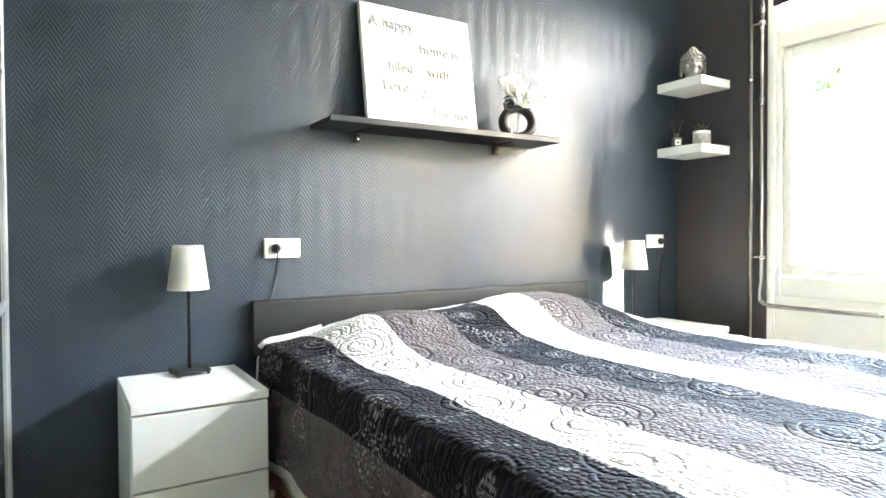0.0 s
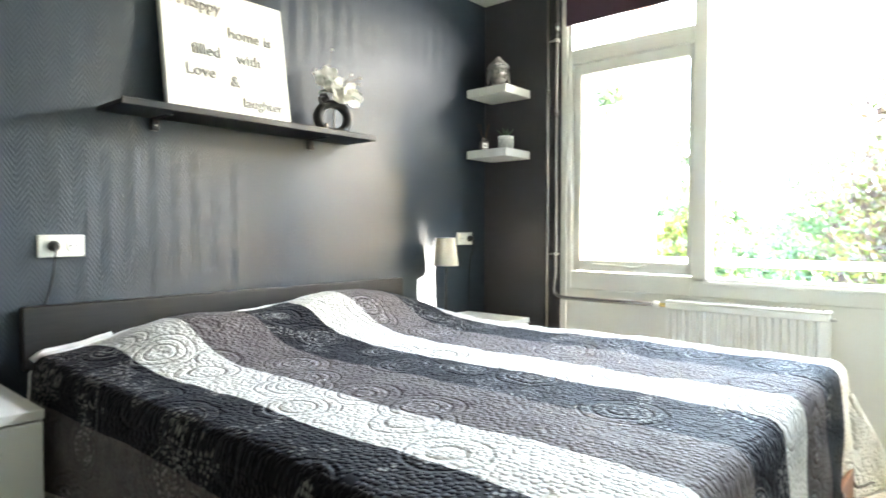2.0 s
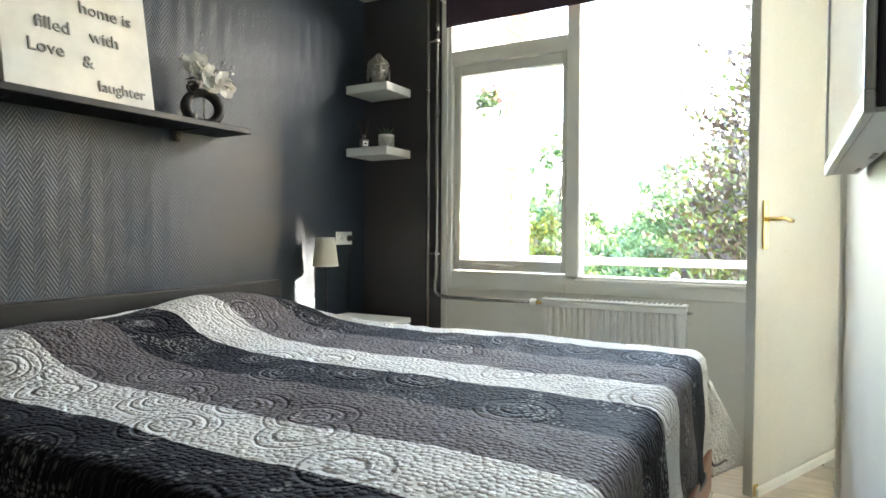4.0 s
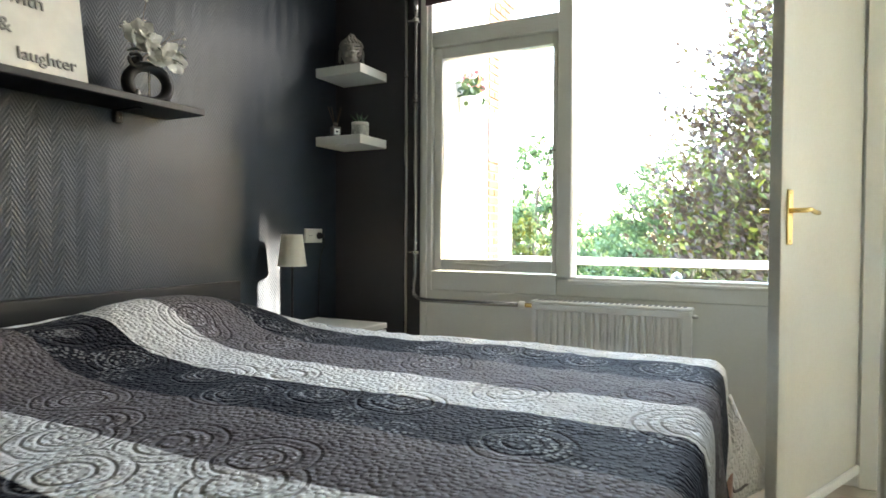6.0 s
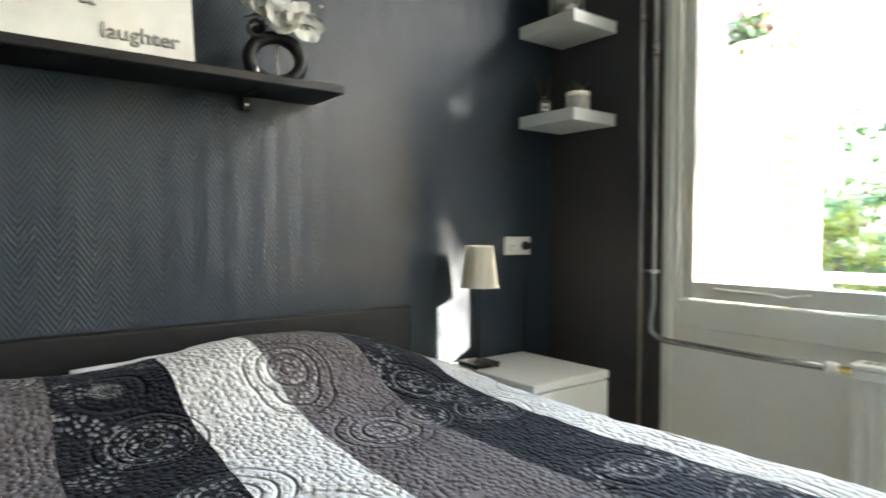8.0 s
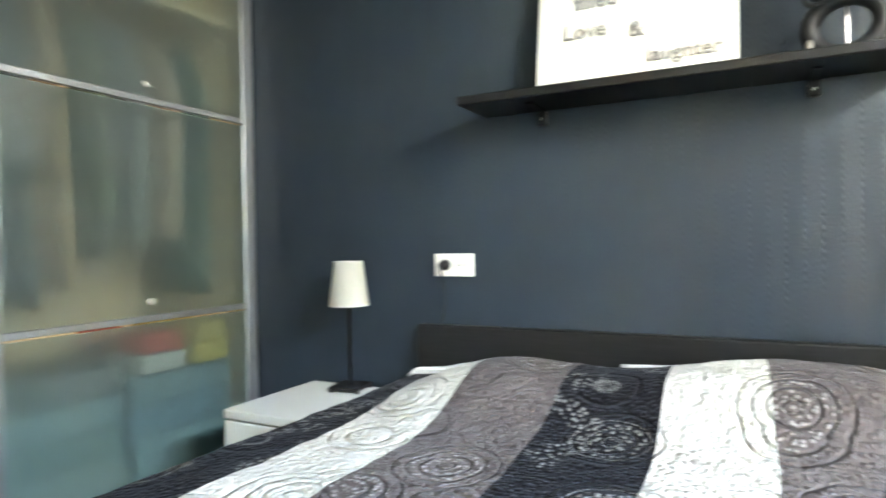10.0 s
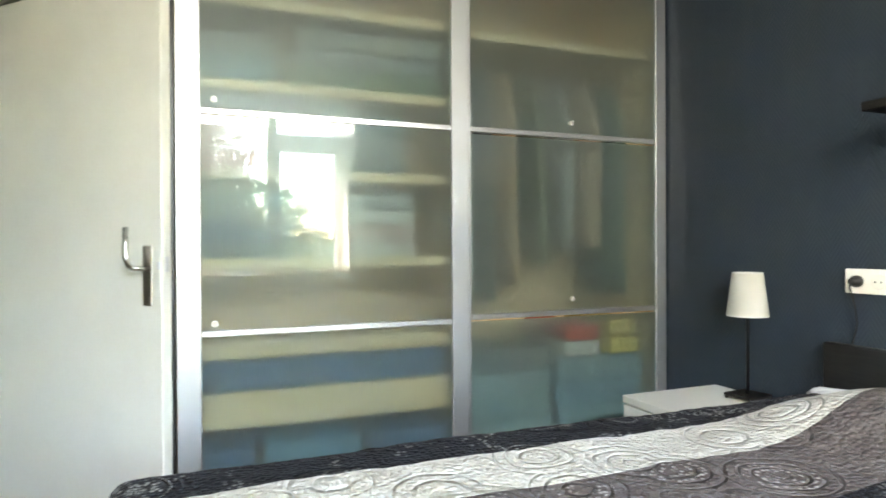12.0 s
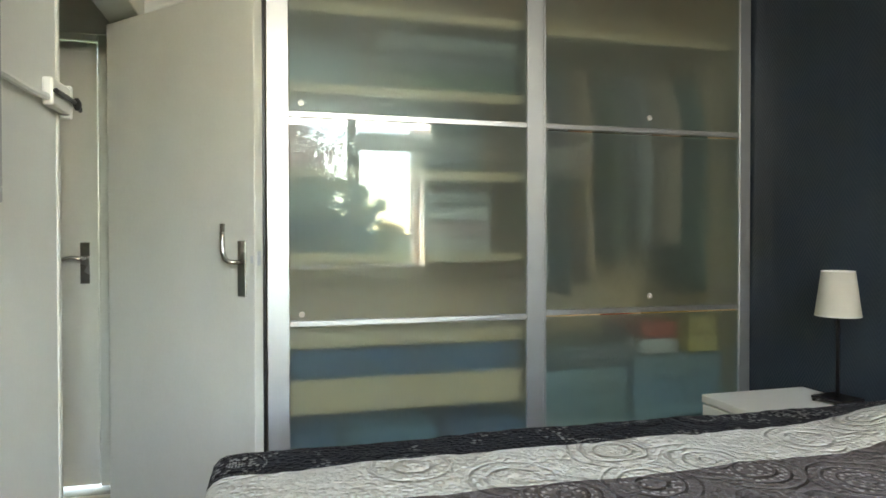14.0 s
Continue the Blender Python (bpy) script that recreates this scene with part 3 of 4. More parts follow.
def garment(label, color, at, width, length, depth, seed):
    rng = random.Random(seed)
    bm = bmesh.new()
    rows, n = 10, 24
    rings = []
    for i in range(rows + 1):
        f = i / rows
        wv = width * (0.55 + 0.45 * min(1, f * 4)) * (1 + 0.06 * math.sin(f * 5 + seed))
        ring = []
        for k in range(n):
            a = 2 * math.pi * k / n
            fold = 1 + 0.14 * f * math.sin(5 * a + seed)
            ring.append(bm.verts.new((0.5 * wv * math.cos(a) * fold, 0.5 * depth * math.sin(a) * fold, -length * f)))
        rings.append(ring)
    for a, b in zip(rings, rings[1:]):
        for k in range(n):
            bm.faces.new((a[k], a[(k + 1) % n], b[(k + 1) % n], b[k]))
    bm.faces.new(rings[0][::-1]), bm.faces.new(rings[-1])
    g = thing("hanging_garment", label, "clothes", at, group="clothes on the rail")
    part("cloth", bm, fabric("garment_cloth", color), g, smooth=True)
    part("hook", tube([(0, 0, -0.005), (0, 0, 0.03)] + arc((0.015, 0, 0.045), 0.015, 200, 20, "xz", 6), 0.003, 6), STEEL, g)


for label, color, y, ln, sd in (("white shirt on a hanger", (0.70, 0.70, 0.68), -0.96, 0.95, 1), ("dark grey coat on a hanger", (0.10, 0.11, 0.11), -0.86, 1.0, 2), ("tan coat on a hanger", (0.45, 0.30, 0.18), -0.74, 0.95, 3),
                               ("olive jacket on a hanger", (0.14, 0.15, 0.10), -0.60, 0.85, 4), ("grey cardigan on a hanger", (0.22, 0.22, 0.21), -0.46, 0.80, 5), ("light brown blouse on a hanger", (0.40, 0.30, 0.22), -0.32, 0.78, 6), ("dark green dress on a hanger", (0.08, 0.12, 0.10), -0.18, 1.0, 7)):
    garment(label, color, (-0.33, y, 1.90), 0.42, ln, 0.07, sd)


def folded_stack(label, colors, at, w, d, t=0.035):
    s = thing("folded_clothes", label, "clothes", at)
    for i, c in enumerate(colors):
        part("folded_garment", boxes((-d / 2, d / 2 - 0.01 * (i % 2), -w / 2 + 0.008 * (i % 3), w / 2, t * i, t * (i + 1) - 0.003), bevel=0.011, segments=3), fabric("folded_cloth", c), s, smooth=True)


TEAL, SLATE, NAVY, PALE = (0.16, 0.26, 0.29), (0.12, 0.15, 0.16), (0.05, 0.11, 0.22), (0.55, 0.54, 0.52)
STACKS = (("pile of white and pink folded clothes", (PALE, (0.55, 0.38, 0.36), PALE, (0.30, 0.30, 0.29)), (-0.30, -1.42, 1.089), 0.42, 0.062),
          ("pile of dark folded clothes", (SLATE, NAVY, SLATE, TEAL), (-0.30, -1.86, 1.089), 0.38, 0.062),
          ("pile of red and orange folded clothes", ((0.42, 0.08, 0.06), (0.45, 0.18, 0.1), (0.30, 0.07, 0.07), SLATE), (-0.30, -1.93, 1.419), 0.26, 0.065),
          ("pile of grey folded clothes", (SLATE, (0.24, 0.25, 0.24), TEAL), (-0.30, -1.50, 1.419), 0.50, 0.075),
          ("pile of green and grey folded clothes", ((0.10, 0.16, 0.10), SLATE, (0.2, 0.22, 0.2)), (-0.30, -1.40, 1.739), 0.60, 0.075),
          ("pile of dark teal folded clothes", (TEAL, SLATE), (-0.30, -1.90, 1.739), 0.30, 0.09),
          ("row of folded blue jeans", (NAVY,), (-0.30, -1.57, 0.601), 0.96, 0.11),
          ("pile of green folded clothes", ((0.22, 0.38, 0.08), (0.16, 0.30, 0.07), NAVY, NAVY), (-0.28, -1.95, 0.061), 0.22, 0.085),
          ("pile of blue folded clothes", (NAVY, (0.07, 0.20, 0.36), NAVY, (0.1, 0.22, 0.33)), (-0.28, -1.62, 0.061), 0.36, 0.085),
          ("pile of red and blue folded clothes", ((0.08, 0.2, 0.4), (0.42, 0.06, 0.08), (0.42, 0.1, 0.1), NAVY), (-0.28, -1.24, 0.061), 0.32, 0.085),
          ("tall pile of blue and grey bedding", (TEAL, (0.2, 0.32, 0.38), (0.25, 0.35, 0.38), TEAL, (0.2, 0.3, 0.34), SLATE), (-0.30, -0.80, 0.061), 0.44, 0.105),
          ("pile of blue bedding with coloured towels", ((0.14, 0.25, 0.33), TEAL, (0.2, 0.33, 0.4), (0.14, 0.25, 0.35), (0.2, 0.3, 0.36)), (-0.30, -0.32, 0.061), 0.46, 0.115),
          ("folded red and white towels", (PALE, (0.50, 0.10, 0.07)), (-0.26, -0.44, 0.637), 0.18, 0.07),
          ("folded yellow towel on top of the bedding", ((0.58, 0.45, 0.14), (0.55, 0.42, 0.16)), (-0.26, -0.22, 0.637), 0.16, 0.08))
for label, cols, at, w, t in STACKS:
    folded_stack(label, cols, at, w, 0.40, t)


# ---- bed ----
BX0, BX1, BY1 = 0.80, 2.53, -2.16


def bed():
    b = thing("double_bed", "dark double bed with a low headboard and red-brown wooden rails", "bed")
    part("headboard", boxes((0.768, 2.632, -0.045, -0.008, 0.575, 0.798), bevel=0.008, segments=3), BLACK_WOOD, b, "black-stained wooden headboard")
    for x in (0.98, 2.40):
        part("headboard_post", boxes((x - 0.04, x + 0.04, -0.044, -0.012, 0, 0.574)), BLACK_WOOD, b)
    for x in (BX0 - 0.02, BX1 - 0.01):
        part("side_rail", boxes((x, x + 0.03, BY1 - 0.029, -0.05, 0.13, 0.285), bevel=0.005), RED_WOOD, b, "red-brown wooden side rail")
    part("foot_rail", boxes((BX0 - 0.02, BX1 + 0.02, BY1 - 0.066, BY1 - 0.03, 0.13, 0.285), bevel=0.005), RED_WOOD, b, "red-brown wooden foot rail")
    for x in (BX0 + 0.03, BX1 - 0.09):
        for y in (BY1 + 0.01, -0.16):
            part("leg", boxes((x, x + 0.06, y, y + 0.06, 0, 0.249), bevel=0.004), RED_WOOD, b)
    part("slat_base", boxes((BX0 + 0.011, BX1 - 0.011, BY1 - 0.028, -0.05, 0.25, 0.30)), RED_WOOD, b)


bed()
solid("mattress", boxes((BX0 + 0.02, BX1 - 0.02, BY1 + 0.02, -0.06, 0.301, 0.575), bevel=0.04, segments=4), SHEET, "thick mattress in a white sheet on the bed", "mattress", smooth=True)


def pillow(cx, cy, label, thick):
    bm = bmesh.new()
    n, rows = 20, []
    for j in range(n + 1):
        rows.append([])
        for i in range(n + 1):
            a, c = 2 * i / n - 1, 2 * j / n - 1
            rows[-1].append((a, c))
    top = [[bm.verts.new((cx + 0.29 * a * (1 - 0.05 * c * c), cy + 0.2 * c * (1 - 0.05 * a * a), 0.585 + thick * ((1 - a ** 4) * (1 - c ** 4)) ** 0.5)) for a, c in r] for r in rows]
    for j in range(n):
        for i in range(n):
            bm.faces.new((top[j][i], top[j][i + 1], top[j + 1][i + 1], top[j + 1][i]))
    bmesh.ops.solidify(bm, geom=bm.faces[:], thickness=0.008)
    solid("pillow", bm, SHEET, label, "pillow", group="pillows", smooth=True)


pillow(1.27, -0.255, "white pillow under the bedspread", 0.105)
pillow(2.03, -0.255, "white pillow under the bedspread", 0.145)

def bedspread():
    top, cz = 0.640, 0.05
    hem_mat = fabric("grey_hem", (0.20, 0.18, 0.17))
    x0, x1, y0, y1 = BX0 - 0.035, BX1 + 0.03, -0.135, BY1 - 0.045
    drop_w, drop_e, drop_f = 0.38, 0.39, 0.345
    du = 0.014
    nu, nv = int((x1 - x0 + drop_w + drop_e) / du), int((y0 - y1 + drop_f) / du)

    across = ((0.80, 0.0), (0.95, 0.035), (1.08, 0.105), (1.22, 0.132), (1.45, 0.116), (1.60, 0.116), (1.76, 0.160), (1.95, 0.182), (2.12, 0.172), (2.28, 0.130), (2.44, 0.05), (2.56, 0.0))
    along = ((-0.82, 0.0), (-0.70, 0.09), (-0.60, 0.30), (-0.54, 0.52), (-0.47, 0.87), (-0.38, 1.0), (-0.28, 1.0), (-0.20, 0.82), (-0.12, 0.48))

    def hump(x, y):
        fx = sum(np.interp(x + o, *zip(*across)) for o in (-0.06, -0.03, 0, 0.03, 0.06)) / 5
        fy = sum(np.interp(y + o, *zip(*along)) for o in (-0.04, -0.02, 0, 0.02, 0.04)) / 5
        return float(fx * fy)

    def place(u, v):
        ox = max(0.0, x0 - u) if u < x0 else -max(0.0, u - x1)
        oy = max(0.0, y1 - v)
        x, y = min(max(u, x0), x1), max(v, y1)
        z = top + 0.87 * hump(x, y)
        n1 = noise.noise((u * 2.1, v * 2.1, 0.3)) * 0.010 + noise.noise((u * 7, v * 7, 1.7)) * 0.005 + noise.noise((u * 21, v * 21, 4.1)) * 0.0035
        z += n1
        over = math.hypot(ox, oy)
        # rounded shoulder
        edge = min(x - x0, x1 - x)
        ey = y - y1
        for e in (edge, ey):
            if e < cz:
                z -= cz - math.sqrt(max(0, cz * cz - (cz - e) ** 2))
        if over > 0:
            both = min(abs(ox), oy)
            wave = 0.012 * math.sin((u + v) * 17) * over / 0.4
            if ox:
                x -= math.copysign(0.05 * over + wave + 0.72 * both, ox)
            if oy:
                y -= 0.05 * over + wave + 0.26 * both
            z -= 0.97 * max(abs(ox), oy)
        return x, y, z

    bm = bmesh.new()
    uvl = bm.loops.layers.uv.new("UVMap")
    us = [x0 - drop_w + (x1 - x0 + drop_w + drop_e) * i / nu for i in range(nu + 1)]
    vs = [y1 - drop_f + (y0 - y1 + drop_f) * j / nv for j in range(nv + 1)]
    grid = [[bm.verts.new(place(u, v)) for u in us] for v in vs]
    for j in range(nv):
        for i in range(nu):
            f = bm.faces.new((grid[j][i], grid[j][i + 1], grid[j + 1][i + 1], grid[j + 1][i]))
            f.smooth = True
            for loop, (a, b) in zip(f.loops, ((i, j), (i + 1, j), (i + 1, j + 1), (i, j + 1))):
                loop[uvl].uv = (us[a], vs[b])
    me = bpy.data.meshes.new("bedspread")
    bm.to_mesh(me)
    bm.free()
    me.materials.append(spread_cloth())
    ob = new("bedspread", me)
    mod = ob.modifiers.new("thickness", "SOLIDIFY")
    mod.thickness, mod.offset = 0.008, -1
    border = [grid_point for grid_point in [place(u, vs[-1]) for u in us]]
    part("head_hem", tube(border[::3], 0.006, 6), SHEET, ob, "pale stitched hem")
    for k in (0, -1):
        part("side_hem", tube([place(us[k], v) for v in vs][::3], 0.005, 6), hem_mat, ob)
    part("foot_hem", tube([place(u, vs[0]) for u in us][::3], 0.005, 6), hem_mat, ob)
    # edge of the white sheet showing between the spread and the headboard
    for a, c in ((0.775, 1.03), (1.50, 1.93)):
        strip = [place(a + (c - a) * i / 12, y0) for i in range(13)]
        rim = tube([(x, y + 0.020, z + 0.004 + 0.004 * math.sin(9 * x)) for x, y, z in strip], 0.011, 8)
        solid("sheet_edge", rim, SHEET, "rumpled edge of a white sheet under the bedspread", "sheet", group="sheet edges", smooth=True)
    return tagged(ob, "quilted bedspread in black, cream and taupe stripes on the bed", "bedspread")


bedspread()


# ---- nightstands and lamps ----
def nightstand(at):
    n = thing("nightstand", "white laminate nightstand with two plain drawers", "nightstand", at, group="nightstands")
    w, d, h = 0.415, 0.47, 0.55
    part("tabletop", boxes((0, w, -d, 0, h - 0.03, h), bevel=0.003), WHITE_LAMINATE, n)
    part("side_panel", boxes((0, 0.018, -d + 0.02, 0, 0, h - 0.03), bevel=0.002), WHITE_LAMINATE, n)
    part("side_panel", boxes((w - 0.018, w, -d + 0.02, 0, 0, h - 0.03), bevel=0.002), WHITE_LAMINATE, n)
    part("back_panel", boxes((0.018, w - 0.018, -0.012, -0.004, 0.02, h - 0.03)), WHITE_LAMINATE, n)
    part("plinth", boxes((0.018, w - 0.018, -d + 0.05, -d + 0.065, 0, 0.06)), WHITE_LAMINATE, n)
    for z0, z1 in ((0.065, 0.279), (0.285, 0.514)):
        part("drawer_front", boxes((0.003, w - 0.003, -d + 0.002, -d + 0.02, z0, z1), bevel=0.003), WHITE_LAMINATE, n)
        part("drawer_box", boxes((0.03, w - 0.03, -d + 0.021, -0.03, z0 + 0.02, z1 - 0.04)), WHITE_LAMINATE, n)
    return n


first_stand = nightstand((0.285, -0.03, 0))
copy_thing(first_stand, pose(2.825, -0.03, 0))


def table_lamp(at, rz):
    l = thing("table_lamp", "table lamp with a white cone shade on a black stem", "lamp", at, rz, group="table lamps")
    part("base", boxes((-0.06, 0.06, -0.06, 0.06, 0.008, 0.02), bevel=0.003), BLACK_METAL, l)
    for x in (-0.052, 0.052):
        for y in (-0.052, 0.052):
            part("foot", lathe([(0.006, 0), (0.006, 0.009)], 10, (x, y, 0)), BLACK_METAL, l)
    part("stem", lathe([(0.0065, 0.02), (0.0065, 0.36), (0.012, 0.362), (0.012, 0.40)], 14), BLACK_METAL, l, smooth=True)
    part("bulb", lathe([(0.012, 0.40), (0.02, 0.42), (0.022, 0.435), (0.014, 0.455), (0.003, 0.46)], 16), WHITE_PLASTIC, l, smooth=True)
    shade = lathe([(0.0735, 0.313), (0.0535, 0.473), (0.052, 0.473), (0.072, 0.313)], 40, caps=False)
    sh = part("shade", shade, SHADE_CLOTH, l, "white fabric cone shade", True)
    part("ring", lathe([(0.0738, 0.311), (0.0738, 0.316), (0.0718, 0.316), (0.0718, 0.311)], 40, caps=False), WHITE_PLASTIC, sh)
    part("ring", lathe([(0.0538, 0.471), (0.0538, 0.475), (0.0518, 0.475), (0.0518, 0.471)], 40, caps=False), WHITE_PLASTIC, sh)
    return l


lamp_one = table_lamp((0.518, -0.108, 0.551), 8)
copy_thing(lamp_one, pose(2.885, -0.145, 0.551, 0, 0, -4))


# ---- wall sockets ----
def socket_pair(x, z, plug_x):
    s = thing("wall_socket", "white double wall socket with a black plug in it", "socket", (x, 0, z), group="wall sockets")
    part("plate", boxes((-0.076, 0.076, -0.013, 0, -0.0405, 0.0405), bevel=0.003), WHITE_PLASTIC, s)
    for dx in (-0.036, 0.036):
        ring = moved(lathe([(0.021, 0), (0.0235, 0.001), (0.0235, 0.004), (0.021, 0.005)], 24), pose(dx, -0.012, 0, 90))
        part("outlet", ring, WHITE_PLASTIC, s, smooth=True)
        # raised black discs stand for the darkness inside the two pin holes
        for k in (-0.0095, 0.0095):
            part("pin_hole_shade", moved(lathe([(0.003, 0), (0.003, 0.0012)], 10), pose(dx + k, -0.0165, 0, 90)), BLACK_PLASTIC, s)
    part("plug", moved(lathe([(0.0195, 0), (0.0195, 0.014), (0.014, 0.022), (0.011, 0.034), (0.006, 0.036)], 20), pose(plug_x, -0.016, 0, 90)), BLACK_PLASTIC, s, "black round plug", True)
    return s


socket_pair(0.903, 1.008, -0.030)
socket_pair(3.227, 1.018, 0.036)
solid("power_cord", tube([(0.870, -0.048, 1.012), (0.871, -0.052, 0.985), (0.872, -0.03, 0.93), (0.868, -0.012, 0.87), (0.855, -0.008, 0.82), (0.84, -0.006, 0.78), (0.83, -0.006, 0.60)], 0.0032, 8), BLACK_PLASTIC, "black power cord running from the socket behind the headboard", "cable", smooth=True)
solid("power_cord", tube([(3.263, -0.048, 1.015), (3.275, -0.05, 0.98), (3.276, -0.02, 0.90), (3.276, -0.008, 0.80), (3.274, -0.008, 0.56)], 0.003, 8), BLACK_PLASTIC, "black power cord hanging from the socket", "cable", smooth=True)

# ---- picture shelf with canvas and vase ----
ZS = 1.540


def picture_shelf():
    s = thing("wall_shelf", "long black wooden wall shelf on two brackets", "shelf")
    part("board", boxes((1.030, 2.248, -0.222, -0.001, ZS - 0.024, ZS - 0.006), bevel=0.002), BLACK_WOOD, s)
    part("front_lip", boxes((1.030, 2.248, -0.232, -0.222, ZS - 0.025, ZS + 0.002), bevel=0.003), BLACK_WOOD, s, "thin raised front edge")
    for x in (1.240, 2.005):
        br = part("bracket", joined(boxes((x - 0.010, x + 0.010, -0.15, 0, ZS - 0.030, ZS - 0.024)), boxes((x - 0.016, x + 0.016, -0.030, -0.001, ZS - 0.075, ZS - 0.029), bevel=0.008, segments=3)), BLACK_METAL, s)
        part("screw", moved(lathe([(0.005, 0), (0.005, 0.002)], 10), pose(x, -0.030, ZS - 0.055, 90)), STEEL, br)


picture_shelf()


def quote_canvas():
    c = thing("quote_canvas", "white square canvas with silver letters leaning on the shelf", "picture", (1.25, -0.118, ZS - 0.004))
    c.matrix_world = pose(1.25, -0.118, ZS - 0.004, -9)
    w, h = 0.575, 0.565
    part("canvas", boxes((0, w, 0, 0.03, 0, h), bevel=0.004, segments=2), CANVAS, c)
    for word, u, v in (("A happy", 0.065, 0.185), ("home is", 0.50, 0.355), ("filled", 0.205, 0.535), ("with", 0.555, 0.545), ("Love", 0.145, 0.70), ("&", 0.49, 0.735), ("laughter", 0.58, 0.885)):
        cu = bpy.data.curves.new("word", "FONT")
        cu.body, cu.size, cu.extrude, cu.space_character = word, (0.061 if word == "laughter" else 0.068), 0.003, 1.0
        cu.resolution_u = 3
        tmp = bpy.data.objects.new("word", cu)
        me = bpy.data.meshes.new_from_object(tmp)
        bpy.data.objects.remove(tmp)
        for letter in letters_of(me):
            ob = new("letter", letter)
            ob.parent = c
            ob.matrix_basis = pose(u * w, -0.003, h * (1 - v), 90)


def letters_of(me):
    """One mesh a letter: loose pieces whose spans overlap across belong together."""
    bm = bmesh.new()
    bm.from_mesh(me)
    seen, groups = set(), []
    for v in bm.verts:
        if v in seen:
            continue
        todo, piece = [v], []
        seen.add(v)
        while todo:
            p = todo.pop()
            piece.append(p)
            for e in p.link_edges:
                o = e.other_vert(p)
                if o not in seen:
                    seen.add(o)
                    todo.append(o)
        lo, hi = min(p.co.x for p in piece), max(p.co.x for p in piece)
        groups.append([lo, hi, piece])
    groups.sort(key=lambda g: g[0])
    merged = []
    for lo, hi, piece in groups:
        if merged and lo < merged[-1][1] - 0.3 * (hi - lo):
            merged[-1][1] = max(hi, merged[-1][1])
            merged[-1][2] += piece
        else:
            merged.append([lo, hi, list(piece)])
    out = []
    for lo, hi, piece in merged:
        index = {p: i for i, p in enumerate(piece)}
        faces = {f for p in piece for f in p.link_faces}
        m = bpy.data.meshes.new("letter")
        m.from_pydata([tuple(p.co) for p in piece], [], [[index[q] for q in f.verts] for f in faces])
        m.materials.append(SILVER)
        out.append(m)
    bm.free()
    return out


quote_canvas()


def ring_vase():
    v = thing("ring_vase", "matt black ring-shaped vase holding white silk orchids", "vase", (2.068, -0.115, ZS - 0.006), -14)
    bm = bmesh.new()
    R, r, n, m = 0.079, 0.0225, 44, 16
    rings = [[bm.verts.new((1.0 * (R + r * math.cos(b)) * math.cos(a), 1.35 * r * math.sin(b), 0.86 * ((R + r * math.cos(b)) * math.sin(a) + R + r - 0.003))) for b in (2 * math.pi * k / m for k in range(m))] for a in (2 * math.pi * i / n for i in range(n))]
    for i in range(n):
        for k in range(m):
            bm.faces.new((rings[i][k], rings[(i + 1) % n][k], rings[(i + 1) % n][(k + 1) % m], rings[i][(k + 1) % m]))
    part("body", bm, VASE_BLACK, v, smooth=True)
    part("neck", moved(lathe([(0.016, 0), (0.017, 0.015), (0.024, 0.036), (0.021, 0.036), (0.012, 0.012)], 24), pose(-0.040, 0, 0.148, 0, -28)), VASE_BLACK, v, "flared black neck", True)
    rng = random.Random(4)
    for i, (x, y, z) in enumerate(((-0.052, -0.03, 0.232), (-0.014, -0.035, 0.262), (-0.005, -0.045, 0.212), (0.040, -0.045, 0.205), (0.070, -0.04, 0.180), (0.025, -0.055, 0.178), (-0.03, -0.02, 0.285), (0.095, -0.03, 0.185), (-0.062, -0.03, 0.265), (0.005, -0.03, 0.24), (0.06, -0.05, 0.215))):
        fl = part("blossom", petals(0.047, rng), PETAL, v, "white silk orchid blossom", True)
        fl.matrix_basis = pose(x, y, z, rng.uniform(40, 110), rng.uniform(-30, 30), rng.uniform(-40, 40))
    part("stem", tube([(-0.046, 0, 0.16), (-0.03, -0.01, 0.22), (0.02, -0.03, 0.235), (0.07, -0.03, 0.20)], 0.0028, 6), SUCCULENT, v)
    for pts in (((-0.045, 0, 0.17), (-0.07, 0, 0.26), (-0.085, 0.01, 0.31)), ((-0.045, 0, 0.17), (-0.02, 0.0, 0.29), (-0.012, 0.01, 0.36), (0.0, 0.01, 0.42)), ((-0.04, 0, 0.17), (0.06, 0, 0.26), (0.13, 0, 0.295), (0.15, 0, 0.30)), ((0.06, 0, 0.26), (0.10, 0.0, 0.31)), ((0.08, 0, 0.265), (0.14, -0.01, 0.265)), ((-0.06, 0, 0.24), (-0.10, 0, 0.29))):
        tw = part("twig", tube(pts, 0.0018, 5, 0.4), TWIG, v)
        part("bud", lathe([(0.001, -0.006), (0.006, -0.003), (0.007, 0.002), (0.001, 0.007)], 10, pts[-1]), PETAL, tw)
    part("glass_rod", tube([(0.004, 0, 0.036), (0.004, 0, 0.136)], 0.0045, 8), STEEL, v)
    for tip, bend in (((0.135, -0.05, 0.205), 0.03), ((0.115, -0.055, 0.175), 0.015), ((-0.10, -0.05, 0.185), 0.02)):
        part("leaf", blade((0.02, -0.03, 0.18), tip, bend), SUCCULENT, v, "green silk leaf", True)
    part("leaf_bow", tube(arc((-0.06, -0.03, 0.165), 0.024, 0, 330, "xz", 14), 0.007, 8), VASE_BLACK, v)


